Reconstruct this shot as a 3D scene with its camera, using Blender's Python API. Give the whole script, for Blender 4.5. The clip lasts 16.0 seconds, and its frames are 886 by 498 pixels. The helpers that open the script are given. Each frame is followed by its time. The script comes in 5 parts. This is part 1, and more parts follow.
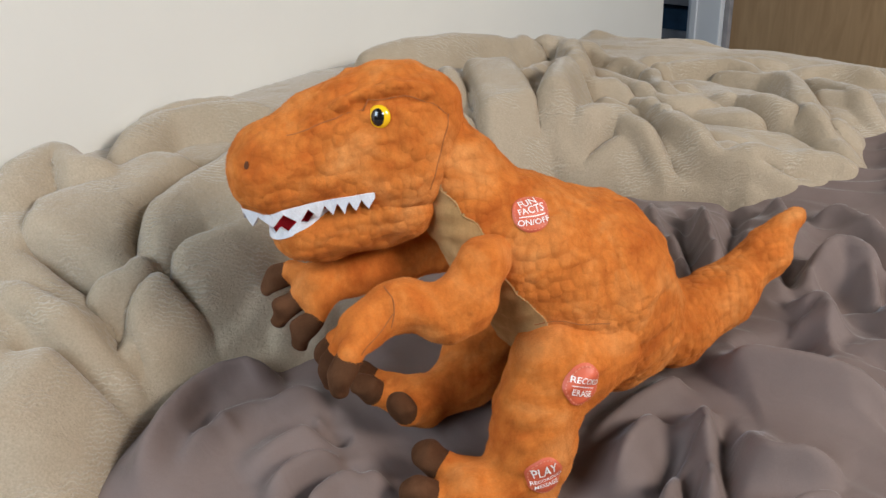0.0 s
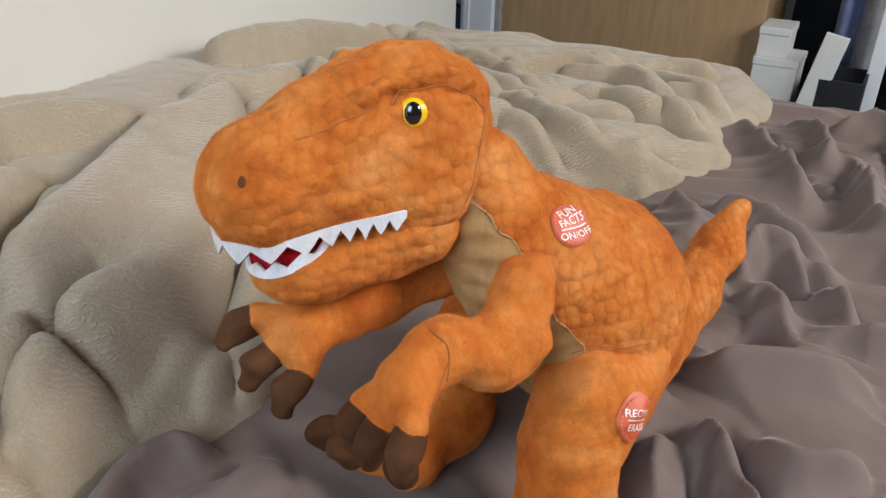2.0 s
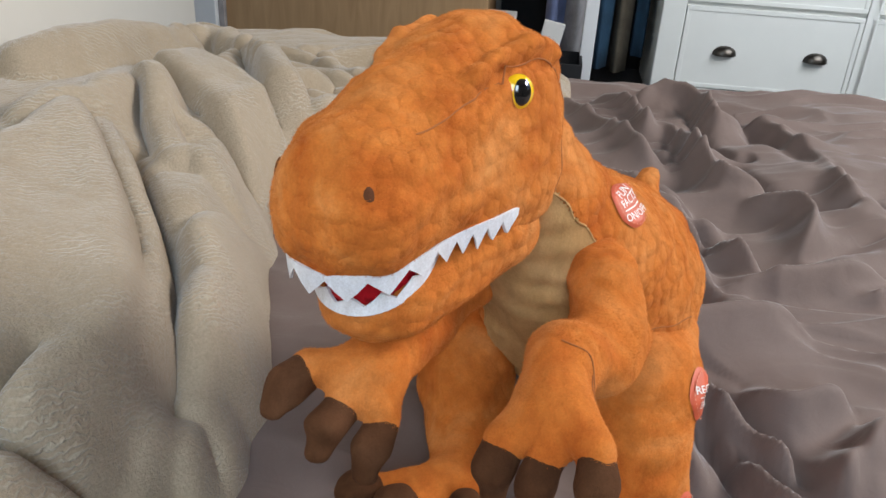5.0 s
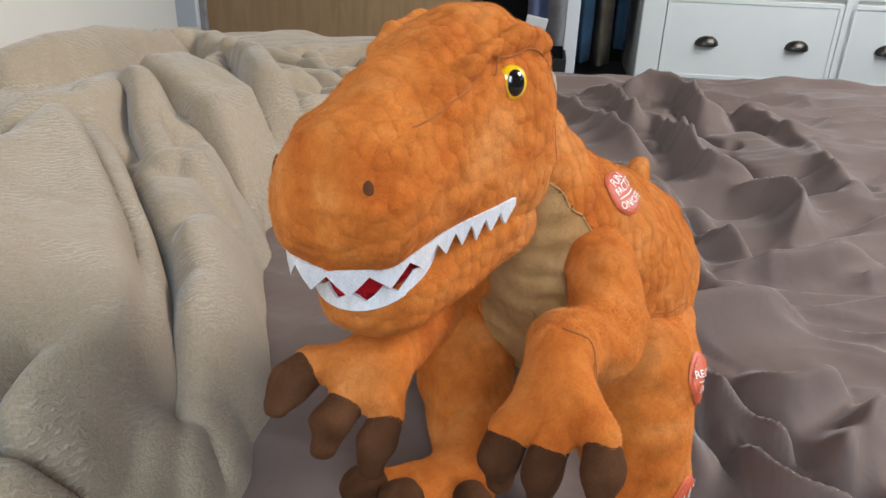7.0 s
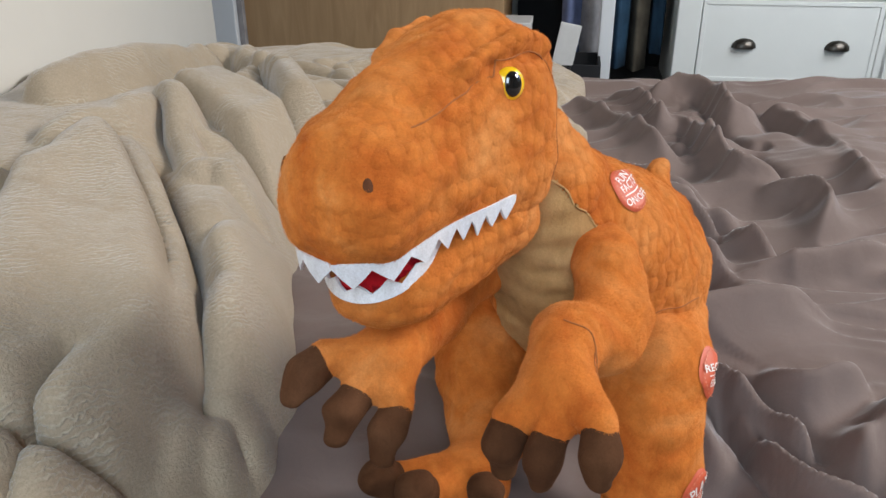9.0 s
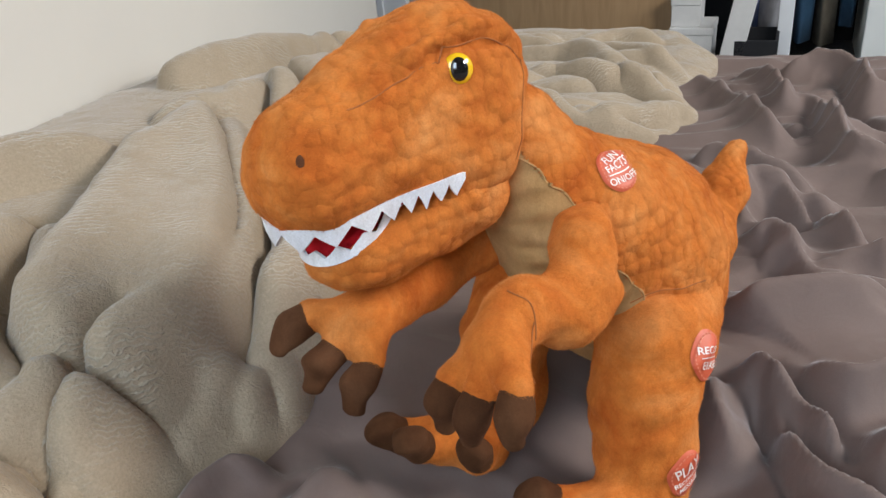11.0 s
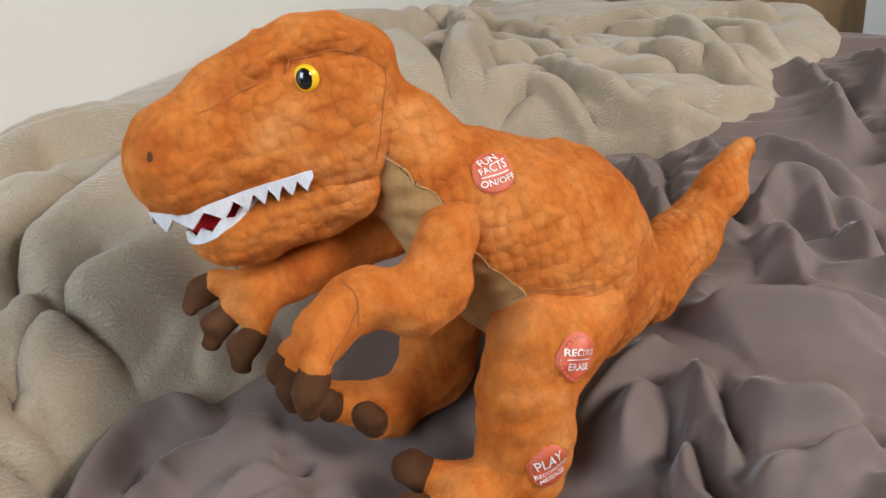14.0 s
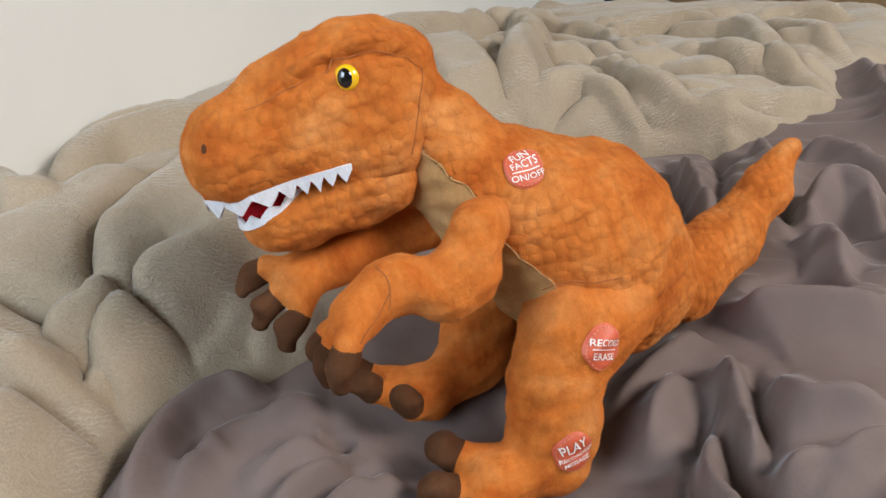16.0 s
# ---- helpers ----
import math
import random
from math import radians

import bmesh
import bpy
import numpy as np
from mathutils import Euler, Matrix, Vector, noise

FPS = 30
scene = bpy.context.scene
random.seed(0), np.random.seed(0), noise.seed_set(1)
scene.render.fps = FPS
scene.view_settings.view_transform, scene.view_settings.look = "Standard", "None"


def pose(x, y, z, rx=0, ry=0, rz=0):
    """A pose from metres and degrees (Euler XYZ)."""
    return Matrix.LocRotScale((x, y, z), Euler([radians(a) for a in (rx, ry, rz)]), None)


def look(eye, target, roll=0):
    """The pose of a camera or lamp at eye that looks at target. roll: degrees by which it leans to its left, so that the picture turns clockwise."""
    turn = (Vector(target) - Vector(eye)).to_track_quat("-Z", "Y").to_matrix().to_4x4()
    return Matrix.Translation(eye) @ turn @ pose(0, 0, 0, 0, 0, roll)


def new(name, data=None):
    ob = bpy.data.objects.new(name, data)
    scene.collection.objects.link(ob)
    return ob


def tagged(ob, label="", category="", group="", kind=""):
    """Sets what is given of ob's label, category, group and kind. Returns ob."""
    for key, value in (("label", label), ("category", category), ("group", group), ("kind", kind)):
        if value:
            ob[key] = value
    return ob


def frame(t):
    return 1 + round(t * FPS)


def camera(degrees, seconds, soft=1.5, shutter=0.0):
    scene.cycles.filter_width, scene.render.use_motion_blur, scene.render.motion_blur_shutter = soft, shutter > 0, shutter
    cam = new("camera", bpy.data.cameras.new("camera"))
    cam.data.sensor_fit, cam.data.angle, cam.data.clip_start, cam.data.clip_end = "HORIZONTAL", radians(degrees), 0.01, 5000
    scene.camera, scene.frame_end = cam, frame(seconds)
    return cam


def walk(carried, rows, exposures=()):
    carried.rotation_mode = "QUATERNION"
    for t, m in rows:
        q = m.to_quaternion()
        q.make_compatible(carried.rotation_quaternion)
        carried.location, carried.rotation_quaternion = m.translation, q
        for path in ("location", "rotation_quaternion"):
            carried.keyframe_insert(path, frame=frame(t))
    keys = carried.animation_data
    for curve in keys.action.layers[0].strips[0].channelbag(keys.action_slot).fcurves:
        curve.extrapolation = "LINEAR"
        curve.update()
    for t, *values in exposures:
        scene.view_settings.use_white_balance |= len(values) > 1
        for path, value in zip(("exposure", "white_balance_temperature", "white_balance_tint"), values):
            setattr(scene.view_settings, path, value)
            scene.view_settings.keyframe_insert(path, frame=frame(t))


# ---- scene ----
cam = camera(58.6, 16.0)
METRES, EYE, TILT, LEAN, TURN = 0.9, 1.05, -27.4, 3.6, 0.0
ROWS = [
    (0.0, 0.0, 0.0, 0.0, 0.0, 0.0, -0.0),
    (0.5, -0.0573, 0.0496, -0.0032, -2.94, -2.1, 0.48),
    (1.0, -0.0957, 0.1078, 0.0085, -6.14, -2.05, 0.44),
    (1.5, -0.1344, 0.1395, 0.0209, -12.31, 0.09, 2.03),
    (2.0, -0.1897, 0.1603, 0.0271, -18.02, -0.83, 3.84),
    (2.5, -0.2483, 0.1944, 0.035, -22.71, -2.18, 5.63),
    (3.0, -0.2903, 0.2375, 0.0422, -27.85, -2.75, 8.12),
    (3.5, -0.309, 0.2641, 0.0476, -33.24, -2.82, 9.73),
    (4.0, -0.3297, 0.2978, 0.0536, -36.4, -2.89, 10.18),
    (6.5, -0.3597, 0.3445, 0.0571, -40.09, -3.9, 13.18),
    (7.0, -0.3592, 0.3362, 0.0548, -39.64, -3.69, 13.62),
    (7.5, -0.3568, 0.3387, 0.0509, -39.01, -3.36, 14.0),
    (8.0, -0.358, 0.3386, 0.0524, -38.17, -3.04, 14.2),
    (8.5, -0.3596, 0.3293, 0.0501, -37.72, -2.67, 14.41),
    (11.0, -0.2618, 0.2089, 0.0056, -22.71, -0.31, 12.81),
    (11.5, -0.2133, 0.1936, -0.0013, -17.59, 0.01, 11.78),
    (12.0, -0.1581, 0.1746, -0.0113, -13.79, 0.52, 10.23),
    (12.5, -0.1115, 0.1531, -0.0161, -11.16, 0.96, 9.23),
    (13.0, -0.08, 0.1212, -0.0138, -9.71, 0.52, 9.67),
    (13.5, -0.0586, 0.1079, -0.0179, -9.16, 0.18, 9.91),
    (14.0, -0.0499, 0.0994, -0.013, -7.99, -0.75, 8.39),
    (14.5, -0.0366, 0.0849, -0.0173, -6.55, -2.11, 7.43),
    (15.0, -0.0276, 0.0662, -0.0234, -6.01, -1.92, 7.12),
    (15.5, -0.0273, 0.0661, -0.0227, -4.61, -1.05, 7.2),
    (16.0, -0.024, 0.0649, -0.0251, -2.67, 0.07, 7.16),
]
walk(cam, [(t, pose(0, 0, EYE, TILT, LEAN, TURN) @ pose(METRES * x, METRES * y, METRES * z, 90 + pitch, roll, yaw)) for t, x, y, z, yaw, pitch, roll in ROWS])

# ---- light: overcast-blue daylight from the sky and three lamps at unseen windows ----
sky = bpy.data.worlds.new("sky")
scene.world = sky
sky.use_nodes = True
sky_tex = sky.node_tree.nodes.new("ShaderNodeTexSky")
sky_tex.sky_type, sky_tex.sun_disc = "NISHITA", False
sky_tex.sun_elevation, sky_tex.sun_rotation = radians(40), radians(200)
sky.node_tree.links.new(sky_tex.outputs[0], sky.node_tree.nodes["Background"].inputs[0])
sky.node_tree.nodes["Background"].inputs[1].default_value = 0.12
scene.view_settings.exposure = -0.44

# room axes: U runs along the bed away from the window, V across it
UA = radians(42)
U, V = Vector((math.cos(UA), math.sin(UA), 0)), Vector((math.sin(UA), -math.cos(UA), 0))


def uv(u, v, z=0.0):
    """Room coordinates to the world."""
    return U * u + V * v + Vector((0, 0, z))


ROOM = Matrix(((U.x, -V.x, 0, 0), (U.y, -V.y, 0, 0), (0, 0, 1, 0), (0, 0, 0, 1)))  # x along U, y along -V

def daylight(name, u, v, z, aim, wide, high, watts, tint):
    lamp = bpy.data.lights.new(name, "AREA")
    lamp.shape, lamp.size, lamp.size_y, lamp.energy, lamp.color = "RECTANGLE", wide, high, watts, tint
    new(name, lamp).matrix_world = look(uv(u, v, z), uv(*aim))


daylight("window_daylight", -1.02, -0.35, 1.70, (0.40, -0.40, 0.62), 0.90, 0.90, 38, (0.66, 0.83, 1.0))
daylight("window_daylight", 1.00, 1.44, 2.00, (0.35, -0.5, 0.60), 0.80, 0.60, 74, (1.0, 0.98, 0.96))
# fill lamp added to brighten the dresser, its window is assumed
daylight("window_daylight", 2.40, 1.44, 1.60, (3.4, 0.3, 0.35), 1.00, 1.10, 44, (0.86, 0.93, 1.0))


# ---- materials ----
def material(name):
    m = bpy.data.materials.new(name)
    m.use_nodes = True
    return m, m.node_tree.nodes, m.node_tree.links, m.node_tree.nodes["Principled BSDF"]


def add_node(nodes, kind, **values):
    n = nodes.new(kind)
    for key, value in values.items():
        if key in n.inputs:
            n.inputs[key].default_value = value
    return n


def coords(nodes, links, scale=(1, 1, 1), use="Object"):
    tc, mp = nodes.new("ShaderNodeTexCoord"), nodes.new("ShaderNodeMapping")
    mp.inputs["Scale"].default_value = scale
    links.new(tc.outputs[use], mp.inputs["Vector"])
    return mp.outputs[0]


def ramp(nodes, links, source, stops):
    r = nodes.new("ShaderNodeValToRGB")
    while len(r.color_ramp.elements) < len(stops):
        r.color_ramp.elements.new(0.5)
    for e, (p, c) in zip(r.color_ramp.elements, stops):
        e.position, e.color = p, (*c, 1)
    links.new(source, r.inputs[0])
    return r.outputs[0]


def mix(nodes, links, kind, fac, a, b):
    m = nodes.new("ShaderNodeMix")
    m.data_type, m.blend_type = "RGBA", kind
    for slot, value in ((0, fac), (6, a), (7, b)):
        if hasattr(value, "is_linked"):
            links.new(value, m.inputs[slot])
        else:
            m.inputs[slot].default_value = value if slot == 0 else (*value, 1)
    return m.outputs[2]


def bump(nodes, links, height, strength, distance, before=None):
    b = add_node(nodes, "ShaderNodeBump", Strength=strength, Distance=distance)
    links.new(height, b.inputs["Height"])
    if before:
        links.new(before, b.inputs["Normal"])
    return b.outputs[0]


def noise_tex(nodes, links, vec, scale, detail=3.0, rough=0.55, distort=0.0):
    n = add_node(nodes, "ShaderNodeTexNoise", Scale=scale, Detail=detail, Roughness=rough, Distortion=distort)
    links.new(vec, n.inputs["Vector"])
    return n.outputs["Fac"]


def plush(name, low, mid, high, pebble=0.0, fuzz=1.0, sheen=0.5):
    """Short-pile plush: mottled dye, embossed pebbles of about 7 mm, matted pile."""
    m, nodes, links, bsdf = material(name)
    vec = coords(nodes, links)
    mottled = ramp(nodes, links, noise_tex(nodes, links, vec, 17, 5, 0.62, 0.6), [(0.32, low), (0.5, mid), (0.70, high)])
    streak_vec = coords(nodes, links, (1.0, 1.0, 0.35))
    streak = noise_tex(nodes, links, streak_vec, 95, 4, 0.7)
    col = mix(nodes, links, "MULTIPLY", 0.45, mottled, ramp(nodes, links, streak, [(0.30, (0.55, 0.50, 0.46)), (0.62, (1.0, 1.0, 1.0))]))
    fine = noise_tex(nodes, links, vec, 900, 2, 0.7)
    clumps = noise_tex(nodes, links, vec, 210, 4, 0.7, 0.8)
    col = mix(nodes, links, "MULTIPLY", 0.30, col, ramp(nodes, links, fine, [(0.3, (0.6, 0.55, 0.5)), (0.7, (1.15, 1.15, 1.15))]))
    normal = None
    if pebble:
        warp = add_node(nodes, "ShaderNodeTexNoise", Scale=30, Detail=2)
        links.new(vec, warp.inputs["Vector"])
        moved = nodes.new("ShaderNodeVectorMath")
        moved.operation = "MULTIPLY_ADD"
        moved.inputs[1].default_value = (0.006, 0.006, 0.006)
        links.new(warp.outputs["Color"], moved.inputs[0])
        links.new(vec, moved.inputs[2])
        cells = nodes.new("ShaderNodeTexVoronoi")
        cells.feature = "SMOOTH_F1"
        cells.inputs["Scale"].default_value, cells.inputs["Smoothness"].default_value, cells.inputs["Randomness"].default_value = 112, 0.12, 0.6
        links.new(moved.outputs[0], cells.inputs["Vector"])
        up = ramp(nodes, links, cells.outputs["Distance"], [(0.08, (1, 1, 1)), (0.38, (0.72, 0.72, 0.72)), (0.72, (0, 0, 0))])
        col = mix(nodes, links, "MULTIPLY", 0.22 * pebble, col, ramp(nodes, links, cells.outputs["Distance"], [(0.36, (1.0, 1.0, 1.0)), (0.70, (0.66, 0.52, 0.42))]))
        normal = bump(nodes, links, up, 0.48 * pebble, 0.0034)
    normal = bump(nodes, links, clumps, 0.35 * fuzz, 0.0020, normal)
    normal = bump(nodes, links, fine, 0.40 * fuzz, 0.0010, normal)
    links.new(col, bsdf.inputs["Base Color"])
    links.new(normal, bsdf.inputs["Normal"])
    bsdf.inputs["Roughness"].default_value = 0.95
    bsdf.inputs["Specular IOR Level"].default_value = 0.15
    bsdf.inputs["Sheen Weight"].default_value = sheen * 0.8
    bsdf.inputs["Sheen Roughness"].default_value = 0.45
    bsdf.inputs["Sheen Tint"].default_value = (*high, 1)
    return m


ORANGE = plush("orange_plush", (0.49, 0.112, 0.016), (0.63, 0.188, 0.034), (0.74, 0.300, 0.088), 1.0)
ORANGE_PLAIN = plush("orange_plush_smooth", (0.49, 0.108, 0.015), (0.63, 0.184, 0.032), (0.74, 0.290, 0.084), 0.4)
TAN = plush("tan_plush", (0.42, 0.235, 0.09), (0.51, 0.30, 0.125), (0.60, 0.37, 0.17), 0.0, 0.6)
BROWN = plush("brown_felt", (0.060, 0.022, 0.009), (0.085, 0.034, 0.014), (0.12, 0.052, 0.024), 0.0, 0.8)
FELT = plush("white_felt", (0.74, 0.74, 0.78), (0.80, 0.80, 0.83), (0.86, 0.86, 0.88), 0.0, 0.5, 0.2)
RED = plush("red_felt", (0.40, 0.006, 0.012), (0.50, 0.010, 0.018), (0.58, 0.018, 0.026), 0.0, 0.5, 0.2)


def plain(name, colour, rough=0.6, metal=0.0, vary=0.12, scale=14.0, relief=0.0, coat=0.0):
    """A painted, coated or metal surface with slight blotches and relief."""
    m, nodes, links, bsdf = material(name)
    vec = coords(nodes, links)
    n = noise_tex(nodes, links, vec, scale, 5, 0.6)
    lo, hi = tuple(c * (1 - vary) for c in colour), tuple(min(1.0, c * (1 + vary)) for c in colour)
    links.new(ramp(nodes, links, n, [(0.3, lo), (0.7, hi)]), bsdf.inputs["Base Color"])
    bsdf.inputs["Roughness"].default_value, bsdf.inputs["Metallic"].default_value = rough, metal
    bsdf.inputs["Coat Weight"].default_value = coat
    if relief:
        links.new(bump(nodes, links, noise_tex(nodes, links, vec, scale * 14, 3), 0.3, relief), bsdf.inputs["Normal"])
    return m


PATCH = plain("red_patch_vinyl", (0.60, 0.105, 0.045), 0.5, 0, 0.12, 60, 0.0005)
PRINT = plain("white_print", (0.80, 0.74, 0.68), 0.6, 0, 0.04, 80)
THREAD = plain("stitching_thread", (0.34, 0.105, 0.024), 0.9, 0, 0.2, 200)
STITCH = plain("pale_red_thread", (0.66, 0.22, 0.13), 0.8, 0, 0.1, 200)
YELLOW = plain("yellow_eye_plastic", (0.85, 0.50, 0.01), 0.12, 0, 0.06, 60, 0, 1.0)
PUPIL = plain("black_eye_plastic", (0.006, 0.006, 0.006), 0.06, 0, 0.05, 60, 0, 1.0)
NOSTRIL = plush("nostril_airbrush", (0.11, 0.04, 0.018), (0.15, 0.055, 0.022), (0.20, 0.08, 0.03), 0.0, 0.6)
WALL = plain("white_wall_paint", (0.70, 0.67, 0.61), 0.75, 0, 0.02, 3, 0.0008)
# dark paint for unseen walls and ceiling, set low to cut bounced light
WALL_DIMMED = plain("bounce_dimming_dark_paint", (0.13, 0.11, 0.09), 0.8, 0, 0.05, 3, 0.0008)
FRAME_PAINT = plain("white_door_paint", (0.80, 0.81, 0.82), 0.45, 0, 0.02, 6)
DRESSER = plain("white_lacquer", (0.80, 0.81, 0.78), 0.35, 0, 0.02, 5)
CARPET = plain("dark_floor", (0.035, 0.036, 0.042), 0.9, 0, 0.3, 60, 0.002)
NICKEL = plain("dark_nickel", (0.09, 0.08, 0.07), 0.32, 1.0, 0.1, 40)
# near-black for black things and for shade painted into recess backs
DARK = plain("black_and_recess_shade", (0.012, 0.012, 0.014), 0.8, 0, 0.3, 9)
CARD = plain("white_card", (0.74, 0.72, 0.69), 0.6, 0, 0.05, 20)
BLUE_CLOTH = plain("blue_cloth", (0.20, 0.25, 0.45), 0.9, 0, 0.25, 12, 0.002)
GREY_CLOTH = plain("grey_cloth", (0.33, 0.31, 0.31), 0.9, 0, 0.25, 12, 0.002)
TEAL_CLOTH = plain("dark_teal_cloth", (0.02, 0.06, 0.11), 0.9, 0, 0.3, 12, 0.002)
OLIVE_CLOTH = plain("olive_cloth", (0.14, 0.12, 0.09), 0.9, 0, 0.3, 12, 0.002)
MATTRESS = plain("mattress_cover", (0.70, 0.68, 0.66), 0.9, 0, 0.05, 20, 0.001)


def wood(name):
    m, nodes, links, bsdf = material(name)
    vec = coords(nodes, links, (3, 3, 0.35))
    n = noise_tex(nodes, links, vec, 7, 5, 0.6, 1.2)
    links.new(ramp(nodes, links, n, [(0.3, (0.37, 0.22, 0.105)), (0.6, (0.45, 0.28, 0.14)), (0.8, (0.50, 0.32, 0.17))]), bsdf.inputs["Base Color"])
    bsdf.inputs["Roughness"].default_value = 0.5
    return m


WOOD = wood("light_oak_veneer")


def duvet_cloth():
    """Grey-mauve brushed microfibre, soft sheen, tiny weave and faint creases."""
    m, nodes, links, bsdf = material("taupe_microfibre")
    vec = coords(nodes, links)
    n = noise_tex(nodes, links, vec, 9, 4, 0.6)
    col = ramp(nodes, links, n, [(0.3, (0.158, 0.113, 0.098)), (0.7, (0.188, 0.138, 0.122))])
    weave = noise_tex(nodes, links, vec, 1100, 2, 0.6)
    col = mix(nodes, links, "MULTIPLY", 0.35, col, ramp(nodes, links, weave, [(0.3, (0.78, 0.78, 0.78)), (0.7, (1.1, 1.1, 1.1))]))
    links.new(col, bsdf.inputs["Base Color"])
    nrm = bump(nodes, links, noise_tex(nodes, links, vec, 30, 3, 0.5, 1.0), 0.22, 0.005)
    nrm = bump(nodes, links, weave, 0.25, 0.0006, nrm)
    links.new(nrm, bsdf.inputs["Normal"])
    bsdf.inputs["Roughness"].default_value = 0.74
    bsdf.inputs["Specular IOR Level"].default_value = 0.22
    bsdf.inputs["Sheen Weight"].default_value = 0.30
    bsdf.inputs["Sheen Roughness"].default_value = 0.35
    return m


def fleece():
    """Beige fleece blanket: brushed pile with pressed feather marks."""
    m, nodes, links, bsdf = material("beige_fleece")
    vec = coords(nodes, links)
    big = noise_tex(nodes, links, vec, 6, 4, 0.6, 0.5)
    col = ramp(nodes, links, big, [(0.3, (0.372, 0.286, 0.198)), (0.7, (0.458, 0.360, 0.262))])
    marks = nodes.new("ShaderNodeTexWave")
    marks.wave_type, marks.bands_direction = "RINGS", "X"
    for key, value in (("Scale", 70.0), ("Distortion", 9.0), ("Detail", 2.0), ("Detail Scale", 1.4)):
        marks.inputs[key].default_value = value
    links.new(vec, marks.inputs["Vector"])
    patches = ramp(nodes, links, noise_tex(nodes, links, vec, 14, 2), [(0.50, (0, 0, 0)), (0.62, (1, 1, 1))])
    lines = mix(nodes, links, "MULTIPLY", 1.0, patches, ramp(nodes, links, marks.outputs["Fac"], [(0.60, (0, 0, 0)), (0.95, (1, 1, 1))]))
    col = mix(nodes, links, "MIX", lines, col, (0.50, 0.41, 0.31))
    pile = noise_tex(nodes, links, vec, 520, 3, 0.7)
    col = mix(nodes, links, "MULTIPLY", 0.60, col, ramp(nodes, links, pile, [(0.3, (0.62, 0.66, 0.62)), (0.7, (1.1, 1.1, 1.1))]))
    links.new(col, bsdf.inputs["Base Color"])
    nrm = bump(nodes, links, lines, 0.5, 0.003)
    nrm = bump(nodes, links, noise_tex(nodes, links, vec, 150, 4, 0.7, 0.5), 0.60, 0.0028, nrm)
    nrm = bump(nodes, links, pile, 0.6, 0.0014, nrm)
    links.new(nrm, bsdf.inputs["Normal"])
    bsdf.inputs["Roughness"].default_value = 0.9
    bsdf.inputs["Specular IOR Level"].default_value = 0.2
    bsdf.inputs["Sheen Weight"].default_value = 0.45
    bsdf.inputs["Sheen Roughness"].default_value = 0.35
    return m


DUVET, FLEECE = duvet_cloth(), fleece()


# ---- mesh helpers ----
def put_mesh(name, bm, mat, parent=None, label="", smooth=True):
    me = bpy.data.meshes.new(name)
    bm.to_mesh(me)
    bm.free()
    return put_data(name, me, mat, parent, label, smooth)


def put_data(name, me, mat, parent=None, label="", smooth=True):
    me.materials.append(mat)
    me.polygons.foreach_set("use_smooth", [smooth] * len(me.polygons))
    ob = new(name, me)
    if parent is not None:
        ob.parent = parent
    if label:
        ob["label"] = label
    return ob


part = put_mesh


def thing(name, place, label, category, group="", kind="", turn=None):
    ob = new(name)
    ob.matrix_world = Matrix.Translation(place) @ (turn or Matrix())
    ob.empty_display_size = 0.05
    return tagged(ob, label, category, group, kind)


def box(bm, x0, x1, y0, y1, z0, z1, bevel=0.0):
    r = bmesh.ops.create_cube(bm, size=1.0, matrix=Matrix.Translation(((x0 + x1) / 2, (y0 + y1) / 2, (z0 + z1) / 2)) @ Matrix.Diagonal((x1 - x0, y1 - y0, z1 - z0, 1)))
    if bevel:
        edges = list({e for v in r["verts"] for e in v.link_edges})
        bmesh.ops.bevel(bm, geom=edges, offset=bevel, segments=2, profile=0.5, affect="EDGES")
    return bm


def block(name, x0, x1, y0, y1, z0, z1, mat, parent=None, label="", bevel=0.002):
    return part(name, box(bmesh.new(), x0, x1, y0, y1, z0, z1, bevel), mat, parent, label, smooth=False)


# ---- the room ----
def wall_slab(name, a, b, z0, z1, thick, mat, label):
    """A wall from plan point a to b, its thickness to the right of that way."""
    a, b = Vector((*a, 0)), Vector((*b, 0))
    along = (b - a).normalized()
    side = Vector((along.y, -along.x, 0))
    m = Matrix((( along.x, -side.x, 0, a.x), (along.y, -side.y, 0, a.y), (0, 0, 1, 0), (0, 0, 0, 1)))
    ob = block(name, 0, (b - a).length, -thick, 0, z0, z1, mat, None, label, 0)
    ob.matrix_world = m
    return tagged(ob, label, "wall", kind="structure")


def plan2(u, v):
    p = uv(u, v)
    return (p.x, p.y)


floor_ob = block("floor", -1.2, 5.2, -3.0, 3.2, -0.1, 0.0, CARPET, None, "", 0)
floor_ob.matrix_world = ROOM
tagged(floor_ob, "dark grey floor beyond the bed", "floor", kind="structure")
# ceiling out of view, in the dark paint that holds down bounce
ceil_ob = block("ceiling", -1.2, 5.2, -3.0, 3.2, 2.5, 2.6, WALL_DIMMED, None, "", 0)
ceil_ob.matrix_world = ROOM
tagged(ceil_ob, "unseen ceiling, painted dark to cut bounced light", "ceiling", kind="structure")

# the white wall that the bed stands against
WALL_END = (0.687, 2.65)
WALL_DIR = Vector((0.535, 0.845))
near_end = (WALL_END[0] - WALL_DIR.x * 3.9, WALL_END[1] - WALL_DIR.y * 3.9)
wall_slab("wall_west", WALL_END, near_end, 0, 2.5, 0.10, WALL, "smooth white painted wall beside the bed")
wall_slab("wall_north", plan2(4.6, -3.2), plan2(4.6, 3.0), 0, 2.5, 0.1, WALL, "white wall behind the furniture")
